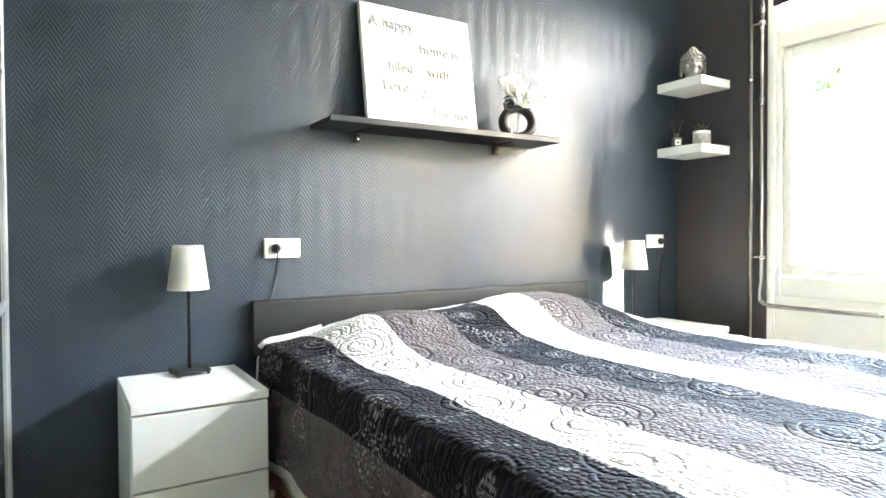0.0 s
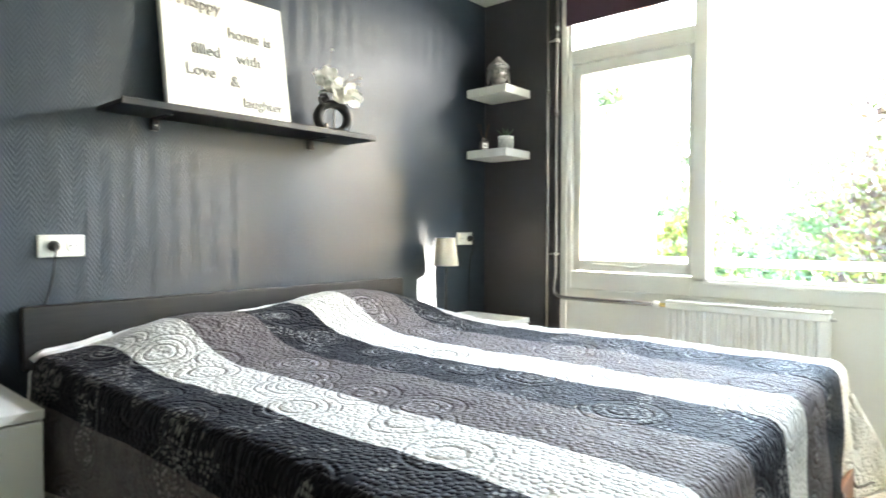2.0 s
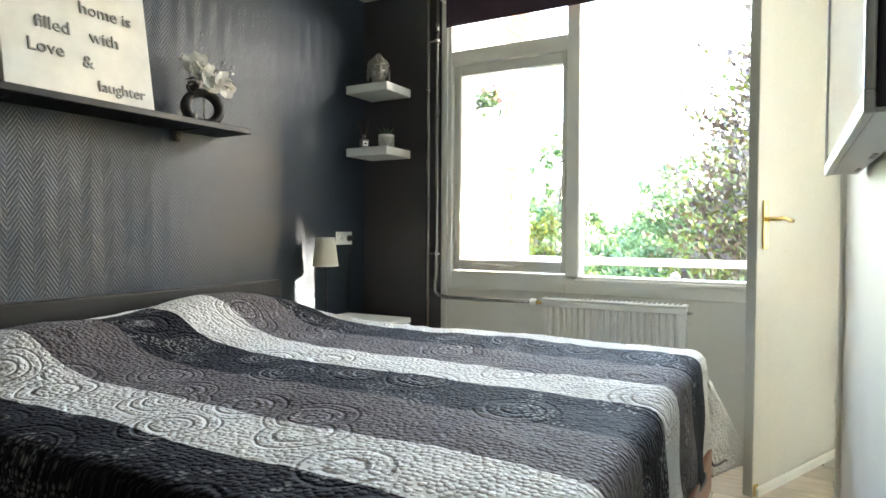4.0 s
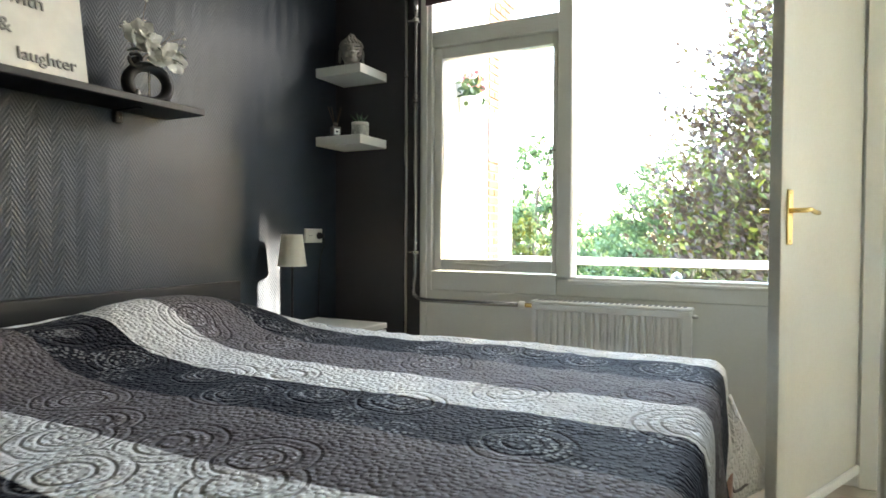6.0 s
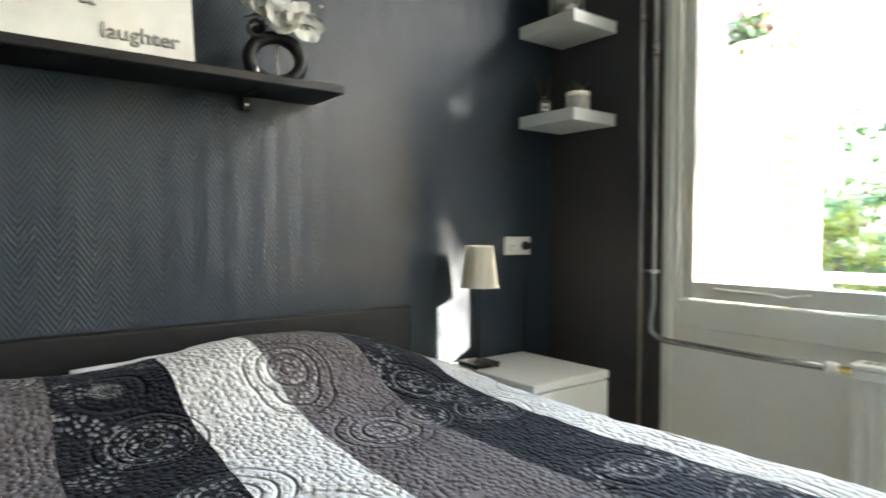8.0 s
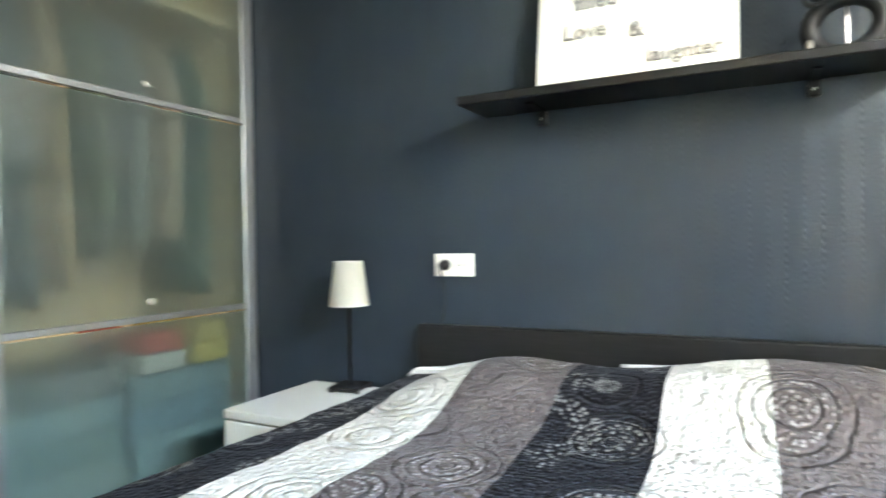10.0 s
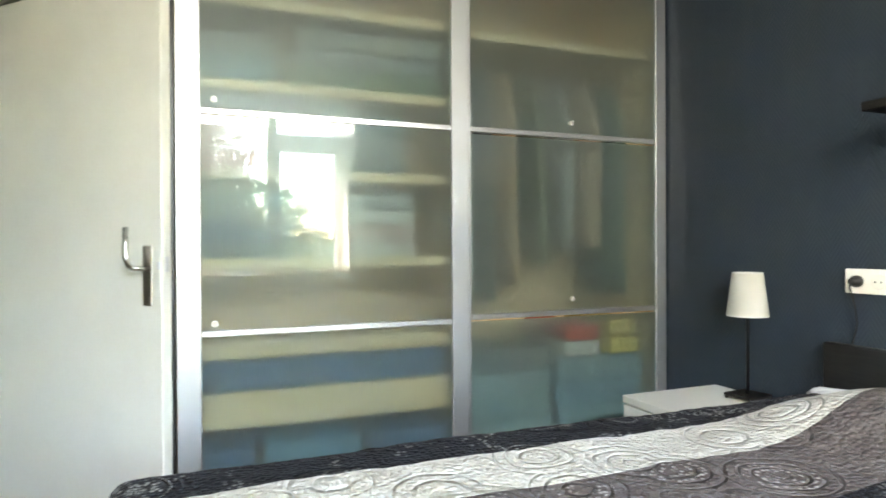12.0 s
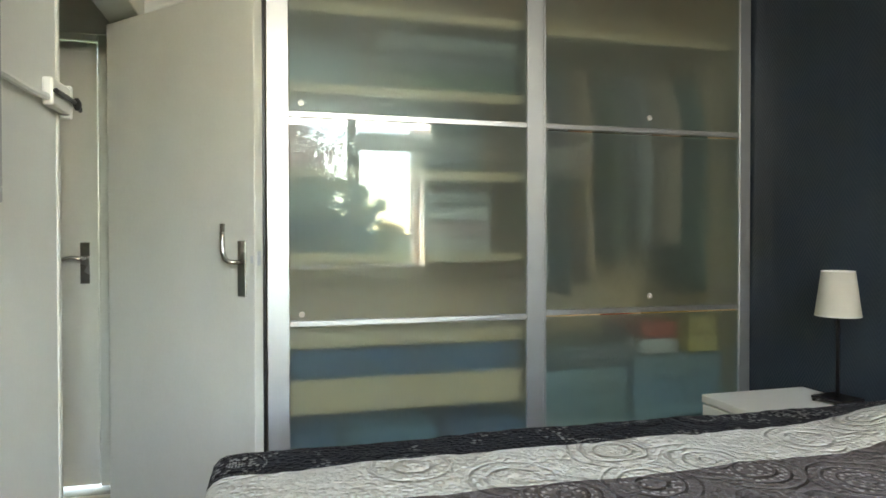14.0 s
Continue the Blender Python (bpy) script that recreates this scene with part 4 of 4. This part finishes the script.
def blade(root, tip, bend):
    """A pointed leaf from root to tip, arched upwards, with a fold along its middle."""
    bm = bmesh.new()
    a, c = Vector(root), Vector(tip)
    side = (c - a).cross(Vector((0, -0.6, 1))).normalized()
    rows = []
    for i in range(7):
        f = i / 6
        p = a.lerp(c, f) + Vector((0, 0, bend * math.sin(math.pi * f)))
        half = 0.017 * math.sin(math.pi * min(0.98, 0.08 + 0.9 * f)) + 0.0008
        rows.append([bm.verts.new(p + side * half * k + Vector((0, 0, 0.004 * abs(k)))) for k in (-1, 0, 1)])
    for p, q in zip(rows, rows[1:]):
        for k in range(2):
            bm.faces.new((p[k], p[k + 1], q[k + 1], q[k]))
    bmesh.ops.solidify(bm, geom=bm.faces[:], thickness=0.001)
    return bm


def petals(r, rng):
    bm = bmesh.new()
    for i in range(5):
        a = 2 * math.pi * i / 5 + rng.uniform(-0.15, 0.15)
        rows = []
        for j in range(5):
            f = j / 4
            wd = r * 0.62 * math.sin(math.pi * min(1, 0.18 + f * 0.74))
            lift = 0.35 * r * f * f - 0.1 * r * f
            rows.append([bm.verts.new((math.cos(a) * r * f - math.sin(a) * wd * s, math.sin(a) * r * f + math.cos(a) * wd * s, lift + 0.08 * r * (1 - s * s))) for s in (-1, -0.5, 0, 0.5, 1)])
        for p, q in zip(rows, rows[1:]):
            for k in range(4):
                bm.faces.new((p[k], p[k + 1], q[k + 1], q[k]))
    return joined(bm, lathe([(0.001, 0.0), (0.007, 0.004), (0.006, 0.012), (0.001, 0.014)], 10))


ring_vase()
solid("figurine", joined(lathe([(0.012, 0), (0.016, 0.006), (0.014, 0.016), (0.008, 0.026), (0.009, 0.032), (0.006, 0.042), (0.001, 0.046)], 16, (1.985, -0.165, ZS - 0.006))), STONE_GREY, "tiny grey stone figurine beside the vase", "figurine", smooth=True)


# ---- corner shelves ----
def block_shelf(z):
    solid("floating_shelf", boxes((3.183, E - 0.001, -0.361, -0.058, z - 0.05, z), bevel=0.0025), WHITE_LAMINATE, "white square floating shelf on the dark wall", "shelf", group="floating shelves")


ZU, ZL = 1.955, 1.572
block_shelf(ZU)
block_shelf(ZL)


def buddha_head():
    """One plain statue mesh: head, ears, curled hair and top knot."""
    def blob(loc, size, seg=16):
        e = bmesh.new()
        bmesh.ops.create_uvsphere(e, u_segments=seg, v_segments=max(8, seg * 2 // 3), radius=1, matrix=Matrix.LocRotScale(loc, None, size))
        return e

    lips = [blob((0, 0, 0.092), (0.050, 0.056, 0.066), 32), blob((0, -0.020, 0.050), (0.036, 0.034, 0.028), 24),
            blob((0, -0.060, 0.084), (0.0105, 0.012, 0.010)), blob((0, -0.056, 0.098), (0.006, 0.009, 0.022)),
            blob((0, -0.052, 0.060), (0.017, 0.008, 0.0042)), blob((0, -0.051, 0.054), (0.013, 0.008, 0.0042))]
    for s in (-1, 1):
        lips += [blob((s * 0.021, -0.049, 0.101), (0.0135, 0.009, 0.0065)), blob((s * 0.021, -0.049, 0.1165), (0.018, 0.008, 0.0032)),
                 blob((s * 0.030, -0.038, 0.076), (0.014, 0.014, 0.016)), blob((s * 0.055, 0.0, 0.085), (0.008, 0.015, 0.030)), blob((s * 0.056, -0.004, 0.052), (0.0075, 0.011, 0.020))]
    head = bmesh.new()
    bmesh.ops.create_uvsphere(head, u_segments=28, v_segments=16, radius=1, matrix=Matrix.LocRotScale((0, 0.006, 0.118), None, (0.0535, 0.055, 0.050)))
    curls = bmesh.new()
    for ring in range(6):
        el = radians(12 + ring * 13)
        n = max(5, int(21 * math.cos(el)))
        for i in range(n):
            a = 2 * math.pi * (i + 0.5 * (ring % 2)) / n
            x, y, z = 0.055 * math.cos(el) * math.cos(a), 0.006 + 0.057 * math.cos(el) * math.sin(a), 0.118 + 0.051 * math.sin(el)
            if y < -0.030 and el < radians(20):
                continue
            bmesh.ops.create_icosphere(curls, subdivisions=1, radius=0.0082, matrix=Matrix.Translation((x, y, z)))
    for ring in range(3):
        n, rr = (8, 6, 3)[ring], (0.022, 0.016, 0.008)[ring]
        for i in range(n):
            a = 2 * math.pi * (i + 0.5 * ring) / n
            bmesh.ops.create_icosphere(curls, subdivisions=1, radius=0.0085, matrix=Matrix.Translation((rr * math.cos(a), 0.006 + rr * math.sin(a), 0.170 + 0.010 * ring)))
    neck = lathe([(0.046, 0.0), (0.044, 0.006), (0.036, 0.020), (0.034, 0.045)], 28)
    bm = moved(joined(head, neck, curls, *lips), pose(3.305, -0.215, ZU, 0, 0, -48) @ Matrix.Diagonal((1.16, 1.14, 1.06, 1)))
    solid("buddha_statue", bm, STONE_GREY, "grey resin Buddha head statue with curled hair", "statue", smooth=True)


buddha_head()


def reed_diffuser():
    d = thing("reed_diffuser", "small smoked glass reed diffuser with four sticks", "diffuser", (3.225, -0.165, ZL), -30)
    bottle = part("bottle", boxes((-0.026, 0.026, -0.02, 0.02, 0, 0.058), bevel=0.007, segments=3), AMBER, d, smooth=False)
    part("neck", lathe([(0.011, 0.058), (0.011, 0.066), (0.014, 0.067), (0.014, 0.078), (0.009, 0.08)], 18), AMBER, d, smooth=True)
    part("label", boxes((-0.016, 0.016, -0.0212, -0.020, 0.012, 0.044)), WHITE_PLASTIC, bottle, "white paper label")
    part("print_bar", boxes((-0.007, 0.007, -0.0222, -0.0212, 0.022, 0.032)), BLACK_PLASTIC, bottle)
    for dx, dy in ((-0.045, 0.0), (-0.018, 0.015), (0.025, -0.01), (0.042, 0.012)):
        part("stick", tube([(0, 0, 0.02), (dx * 0.4, dy * 0.4, 0.09), (dx, dy, 0.165)], 0.0015, 6), TWIG, d)


reed_diffuser()


def succulent_pot():
    p = thing("succulent_pot", "small succulent in a patterned grey pot", "plant", (3.325, -0.262, ZL))
    pot = part("pot", lathe([(0.036, 0), (0.047, 0.012), (0.049, 0.04), (0.047, 0.086), (0.042, 0.086), (0.040, 0.07)], 28), POT_CONCRETE, p, smooth=True)
    part("rim", lathe([(0.0475, 0.070), (0.0495, 0.073), (0.049, 0.089), (0.0415, 0.089), (0.0415, 0.070)], 28, caps=False), WHITE_PLASTIC, pot, "pale glazed rim", True)
    part("soil", lathe([(0.04, 0.066), (0.04, 0.074), (0.005, 0.078)], 20), BARK, p)
    for i in range(8):
        a = 2 * math.pi * i / 8
        z = part("zigzag", tube([(0.0485 * math.cos(a), 0.0485 * math.sin(a), 0.016), (0.0495 * math.cos(a + 0.39), 0.0495 * math.sin(a + 0.39), 0.064), (0.0485 * math.cos(a + 0.78), 0.0485 * math.sin(a + 0.78), 0.016)], 0.0014, 5), WHITE_PLASTIC, pot)
    rng = random.Random(2)
    for i in range(16):
        a, tilt = rng.uniform(0, 6.28), rng.uniform(0.15, 0.8)
        ln = rng.uniform(0.055, 0.085)
        tip = (ln * math.sin(tilt) * math.cos(a), ln * math.sin(tilt) * math.sin(a), 0.074 + ln * math.cos(tilt))
        part("leaf", tube([(0.004 * math.cos(a), 0.004 * math.sin(a), 0.07), (tip[0] * 0.55, tip[1] * 0.55, 0.074 + (tip[2] - 0.074) * 0.5), tip], 0.0055, 6, 0.15), SUCCULENT, p, smooth=True)


succulent_pot()


# ---- radiator and pipes ----
def radiator():
    r = thing("radiator", "white panel radiator with vertical ribs below the window", "radiator")
    y0, y1, z0, z1, xf, xb = -2.033, -1.308, 0.16, 0.712, 3.268, 3.345
    bm = bmesh.new()
    n = 20
    prof = []
    pitch = (y1 - y0 - 0.05) / n
    prof.append((xf + 0.004, y0)), prof.append((xf + 0.002, y0 + 0.02))
    for i in range(n):
        a = y0 + 0.025 + i * pitch
        prof += [(xf, a + pitch * 0.06), (xf, a + pitch * 0.44), (xf + 0.017, a + pitch * 0.60), (xf + 0.017, a + pitch * 0.90)]
    prof += [(xf + 0.002, y1 - 0.02), (xf + 0.004, y1)]
    low = [bm.verts.new((x, y, z0 + 0.03)) for x, y in prof]
    high = [bm.verts.new((x, y, z1 - 0.045)) for x, y in prof]
    for i in range(len(prof) - 1):
        bm.faces.new((low[i], low[i + 1], high[i + 1], high[i]))
    part("ribbed_panel", bm, RADIATOR_ENAMEL, r)
    part("body", boxes((xf + 0.019, xb, y0 + 0.002, y1 - 0.002, z0 + 0.005, z1 - 0.02), bevel=0.003), RADIATOR_ENAMEL, r)
    part("header", boxes((xf - 0.002, xf + 0.013, y0, y1, z1 - 0.046, z1 - 0.014), bevel=0.004), RADIATOR_ENAMEL, r)
    part("footer", boxes((xf - 0.002, xf + 0.013, y0, y1, z0, z0 + 0.032), bevel=0.004), RADIATOR_ENAMEL, r)
    part("top_cover", boxes((xf - 0.004, xb + 0.002, y0 - 0.003, y1 + 0.003, z1 - 0.014, z1), bevel=0.004), RADIATOR_ENAMEL, r)
    # black plates on the closed cover imitate the shade inside grille slots
    for i in range(28):
        yy = y0 + 0.03 + i * (y1 - y0 - 0.06) / 27
        part("slot_shade_plate", boxes((xf + 0.02, xb - 0.012, yy - 0.006, yy + 0.006, z1 + 0.0005, z1 + 0.0015)), BLACK_PLASTIC, r)
    for y in (y0 + 0.12, y1 - 0.12):
        part("wall_bracket", boxes((xb, E, y - 0.015, y + 0.015, z0 + 0.05, z1 - 0.06)), RADIATOR_ENAMEL, r)
    part("air_vent", moved(lathe([(0.008, 0), (0.008, 0.02), (0.004, 0.026)], 12), pose(xf + 0.04, y0, z1 - 0.04, 90)), STEEL, r, smooth=True)
    v = part("valve", moved(lathe([(0.010, 0), (0.018, 0.004), (0.020, 0.028), (0.016, 0.034)], 18), pose(3.31, -1.262, 0.681, -90)), WHITE_PLASTIC, r, "white radiator valve knob", True)
    part("valve_body", tube([(3.31, -1.31, 0.681), (3.31, -1.258, 0.681)], 0.011, 12), BRASS, r)


radiator()


def heating_pipes():
    p = thing("heating_pipe", "grey metal heating pipe running from ceiling to floor", "pipe")
    part("riser", tube([(3.415, -0.513, 0), (3.415, -0.513, H)], 0.0125, 14), PIPE_METAL, p, smooth=True)
    for z in (1.93,):
        part("coupling", lathe([(0.0155, -0.02), (0.0155, 0.02)], 16, (3.415, -0.513, z)), PIPE_METAL, p, smooth=True)
    q = thing("heating_pipe", "grey metal heating pipe bending across to the radiator", "pipe")
    pts = [(3.415, -0.572, H), (3.415, -0.572, 0.80)] + [(3.413, -0.565, 0.755), (3.411, -0.562, 0.725), (3.408, -0.572, 0.692), (3.404, -0.600, 0.672)] + [(3.40, -0.64, 0.666), (3.33, -1.02, 0.675), (3.312, -1.23, 0.681)]
    part("pipe", tube(pts, 0.0115, 14), PIPE_METAL, q, smooth=True)
    for z in (1.79, 2.30):
        part("coupling", lathe([(0.0150, -0.025), (0.0150, 0.025)], 16, (3.415, -0.572, z)), PIPE_METAL, q, smooth=True)
    for z in (0.927, 2.22):
        part("clamp", joined(lathe([(0.0165, -0.008), (0.0165, 0.008)], 16, (3.415, -0.572, z)), boxes((3.415, E, -0.576, -0.568, z - 0.006, z + 0.006)), tube([(3.415, -0.572, z), (3.415, -0.513, z)], 0.005, 8)), STEEL, q, "steel pipe clamp")


heating_pipes()


# ---- doors ----
def lever_set(door, x, z, plate_h, mat, side, reach, up=False):
    """Back plate and lever on the face y = side of a door lying along x."""
    s = 1 if side > 0 else -1
    plate = part("handle_plate", boxes((x - 0.02, x + 0.02, side, side + s * 0.007, z - plate_h * 0.62, z + plate_h * 0.38), bevel=0.0025), mat, door)
    yl = side + s * 0.05
    if up:
        pts = [(x, side, z), (x, yl - s * 0.012, z)] + [(x + reach * 0.3, yl, z + 0.002), (x + reach * 0.75, yl, z + 0.012), (x + reach * 0.97, yl, z + 0.035), (x + reach, yl, z + 0.06), (x + reach, yl, z + 0.135)]
    else:
        pts = [(x, side, z), (x, yl - s * 0.012, z), (x + reach * 0.08, yl, z), (x + reach * 0.4, yl, z + 0.004), (x + reach * 0.75, yl, z - 0.004), (x + reach, yl + s * 0.0, z - 0.006)]
    part("lever", tube(pts, 0.0085, 12), mat, plate, smooth=True)
    for dz in (plate_h * 0.38 - 0.012, -plate_h * 0.62 + 0.012):
        part("screw", moved(lathe([(0.004, 0), (0.004, 0.0015)], 10), pose(x, side + s * 0.007, z + dz, -90 * s)), mat, plate)


def leaf(name, label, at, rz, width, height, z0, mat=None):
    d = thing(name, label, "door", at, rz, kind="structure")
    part("leaf", boxes((0, width, -0.02, 0.02, z0, height), bevel=0.004, segments=2), mat or WHITE_PAINT, d)
    return d


# brass-handled door, ajar, hinged in the far corner
d1 = leaf("door_1", "white painted door with a brass lever, standing ajar", (3.418, -2.640, 0), 156.1, 0.755, 2.08, 0.06, SHADED_GLOSS)
lever_set(d1, 0.700, 1.115, 0.185, BRASS, 0.02, -0.115)
lever_set(d1, 0.700, 1.115, 0.185, BRASS, -0.02, -0.115)
part("bolt", boxes((0.725, 0.754, 0.02, 0.027, 0.065, 0.11), bevel=0.002), BRASS, d1, "small brass foot bolt")
part("weather_bar", boxes((0.01, 0.745, 0.02, 0.035, 0.06, 0.10), bevel=0.006), WHITE_PAINT, d1)
structure("door_frame_1", boxes((2.50, 2.56, S - 0.115, S + 0.012, 0, 2.12), (3.40, 3.425, S - 0.115, S - 0.05, 0, 2.12), (2.56, 3.40, S - 0.115, S + 0.012, 2.09, 2.14), bevel=0.004), WHITE_PAINT, "white painted frame of the brass-handled door", "door frame")

# room door, open against the wardrobe corner
d2 = leaf("door_2", "white flush room door with an upright steel lever, open", (-0.555, -2.735, 0), 45.7, 0.855, 2.04, 0.012)
lever_set(d2, 0.796, 1.062, 0.20, STEEL, -0.02, -0.045, True)
part("latch_plate", boxes((0.8555, 0.857, -0.008, 0.008, 1.05, 1.10)), ALUMINIUM, d2)
part("strike_cap", boxes((0.836, 0.850, -0.024, -0.0205, 1.058, 1.084), bevel=0.0015), ALUMINIUM, d2)
structure("door_frame_2", boxes((-0.62, -0.575, S - 0.13, S + 0.01, 0, 2.10), (-0.575, 0.49, S - 0.13, S + 0.01, 2.055, 2.10), bevel=0.004), WHITE_PAINT, "white painted frame of the room door", "door frame")
structure("trim_jamb", joined(boxes((0.462, 0.49, S - 0.12, S + 0.004, 0, 2.10), bevel=0.008, segments=3)), WHITE_PAINT, "white rounded edge trim of the doorway", "trim")

# hall door
d3 = leaf("door_3", "white flush hall door with a steel lever, closed", (-0.868, -2.865, 0), -90, 0.83, 2.05, 0.012)
lever_set(d3, 0.055, 1.06, 0.19, STEEL, 0.02, 0.115)
structure("door_frame_3", boxes((-0.90, -0.85, -2.862, -2.82, 0, 2.09), (-0.90, -0.85, -3.74, -3.70, 0, 2.09), (-0.90, -0.85, -3.70, -2.862, 2.055, 2.09), bevel=0.004), WHITE_PAINT, "white painted frame of the hall door", "door frame")


def curtain_clip():
    c = thing("rod_bracket", "white plastic rod bracket with a black lever on the jamb", "bracket")
    y = S + 0.004
    part("body", boxes((0.465, 0.60, y, y + 0.026, 1.470, 1.540), bevel=0.006, segments=2), WHITE_PLASTIC, c)
    part("clamp_lip", boxes((0.452, 0.465, y - 0.05, y + 0.026, 1.460, 1.550), bevel=0.004), WHITE_PLASTIC, c)
    part("lever", tube([(0.60, y + 0.032, 1.505), (0.52, y + 0.034, 1.505), (0.45, y + 0.034, 1.505), (0.415, y + 0.032, 1.500), (0.39, y + 0.026, 1.498)], 0.007, 8, 0.8), BLACK_PLASTIC, c, "black lever")
    part("knob", moved(lathe([(0.004, 0), (0.017, 0.006), (0.017, 0.014), (0.006, 0.02)], 14), pose(0.452, y + 0.026, 1.503, -90)), BLACK_PLASTIC, c, smooth=True)
    part("rod", tube([(0.60, y + 0.012, 1.490), (0.70, y + 0.012, 1.482), (1.02, y + 0.012, 1.480)], 0.009, 8), WHITE_PLASTIC, c)


curtain_clip()


def television():
    t = thing("television", "flat television in a dark case mounted on the wall", "television")
    x0, x1, y0, z0, z1 = 1.03, 1.97, S + 0.084, 1.205, 1.78
    part("case", boxes((x0 + 0.006, x1 - 0.006, S + 0.012, y0 - 0.012, z0 + 0.008, z1 - 0.006), bevel=0.006, segments=2), TV_CASE, t)
    part("bezel", boxes((x0, x1, y0 - 0.012, y0, z0, z0 + 0.028), (x0, x1, y0 - 0.012, y0, z1 - 0.018, z1), (x0, x0 + 0.018, y0 - 0.012, y0, z0 + 0.028, z1 - 0.018), (x1 - 0.018, x1, y0 - 0.012, y0, z0 + 0.028, z1 - 0.018), bevel=0.002), TV_GREY, t)
    part("screen", boxes((x0 + 0.018, x1 - 0.018, y0 - 0.010, y0 - 0.003, z0 + 0.028, z1 - 0.018)), SCREEN, t, "glossy black screen")
    part("underside", boxes((x0 + 0.01, x1 - 0.01, S + 0.014, y0 - 0.013, z0 + 0.002, z0 + 0.008)), TV_GREY, t)
    # vents are not cut: black plates under the case give their dark inside
    for x in (1.2, 1.5, 1.8):
        part("vent_shade_plate", boxes((x, x + 0.08, S + 0.02, S + 0.028, z0 + 0.0005, z0 + 0.002)), BLACK_PLASTIC, t)
    part("wall_mount", boxes((1.4, 1.62, S, S + 0.012, 1.4, 1.6)), BLACK_METAL, t)


television()


def hanging_plant():
    """Flower pot on the balcony wall."""
    p = thing("hanging_plant", "white wall pot with green leaves and pink flowers", "plant", (4.05, -0.62, 1.80))
    part("pot", lathe([(0.05, 0), (0.065, 0.01), (0.075, 0.11), (0.068, 0.11), (0.06, 0.03)], 24), WHITE_PLASTIC, p, smooth=True)
    part("wall_hook", boxes((-0.01, 0.01, 0.05, 0.07, 0.06, 0.10)), STEEL, p)
    rng = random.Random(9)
    for name, mat, n, lo, hi in (("foliage", GREEN_LEAF, 90, -0.06, 0.22), ("flowers", fabric("pink_petals", (0.6, 0.2, 0.24)), 30, 0.12, 0.26)):
        bm = bmesh.new()
        for i in range(n):
            q = pose(rng.gauss(0, 0.06), rng.gauss(-0.01, 0.04), 0.06 + rng.uniform(lo, hi) * 0.7 + 0.03, rng.uniform(0, 180), rng.uniform(0, 180), rng.uniform(0, 360))
            bmesh.ops.create_circle(bm, cap_ends=True, segments=6, radius=rng.uniform(0.014, 0.03), matrix=q)
        part(name, bm, mat, p)


hanging_plant()

def wall_board():
    """Framed white board on the brick strip of the balcony wall."""
    b = thing("wall_picture", "white framed picture hanging on the balcony's brick strip", "picture", (4.49, -0.564, 1.56))
    part("board", boxes((0.012, 0.248, -0.012, 0, 0.012, 0.328)), WHITE_PLASTIC, b)
    part("frame", boxes((0, 0.26, -0.018, 0, 0, 0.012), (0, 0.26, -0.018, 0, 0.328, 0.34), (0, 0.012, -0.018, 0, 0.012, 0.328), (0.248, 0.26, -0.018, 0, 0.012, 0.328), bevel=0.002), WHITE_PAINT, b)
    for z, half in ((0.24, 0.05), (0.17, 0.07), (0.10, 0.04)):
        part("motif", boxes((0.13 - half, 0.13 + half, -0.0135, -0.012, z - 0.018, z + 0.018), bevel=0.0006), STONE_GREY, b, "grey painted motif")


wall_board()
solid("shell_ornament", lathe([(0.024, 0), (0.026, 0.008), (0.021, 0.022), (0.011, 0.032), (0.002, 0.036)], 20, (3.535, -1.942, 0.8202)), WHITE_PLASTIC, "small white shell lying on the window ledge", "ornament", smooth=True)

# ---- pieces: floor planks and bricks ----
plank = mesh_of("plank", boxes((0.0015, 0.1885, 0.002, 1.298, -0.012, 0.0), bevel=0.0012), LAMINATE_FLOOR)
for i in range(22):
    for j in range(4):
        x, y = -0.75 + 0.19 * i, -4.3 + 1.3 * j + 0.43 * (i % 3) - 0.5
        if y > -0.05 or y + 1.3 < -3.4:
            continue
        ob = new("plank", plank)
        ob.location, ob.scale, ob.parent = (x, y, 0), (1, min(1.0, -y / 1.3), 1), floor
brick_mesh = mesh_of("brick", boxes((0.004, 0.196, -0.010, 0.0, 0.004, 0.052), bevel=0.002), BRICK)
half_mesh = mesh_of("brick", boxes((0.004, 0.094, -0.010, 0.0, 0.004, 0.052), (0.104, 0.196, -0.010, 0.0, 0.004, 0.052), bevel=0.002), BRICK)
for i in range(45):
    ob = new("brick", half_mesh if i % 2 else brick_mesh)
    ob.location, ob.parent = (4.50, -0.552, -0.05 + 0.059 * i), core
for i in range(10):
    for k in range(2):
        ob = new("brick", half_mesh if (i + k) % 2 else brick_mesh)
        ob.location, ob.parent = (4.505 + 0.2 * k + 0.1 * (i % 2), -0.552, 2.605 + 0.059 * i), core
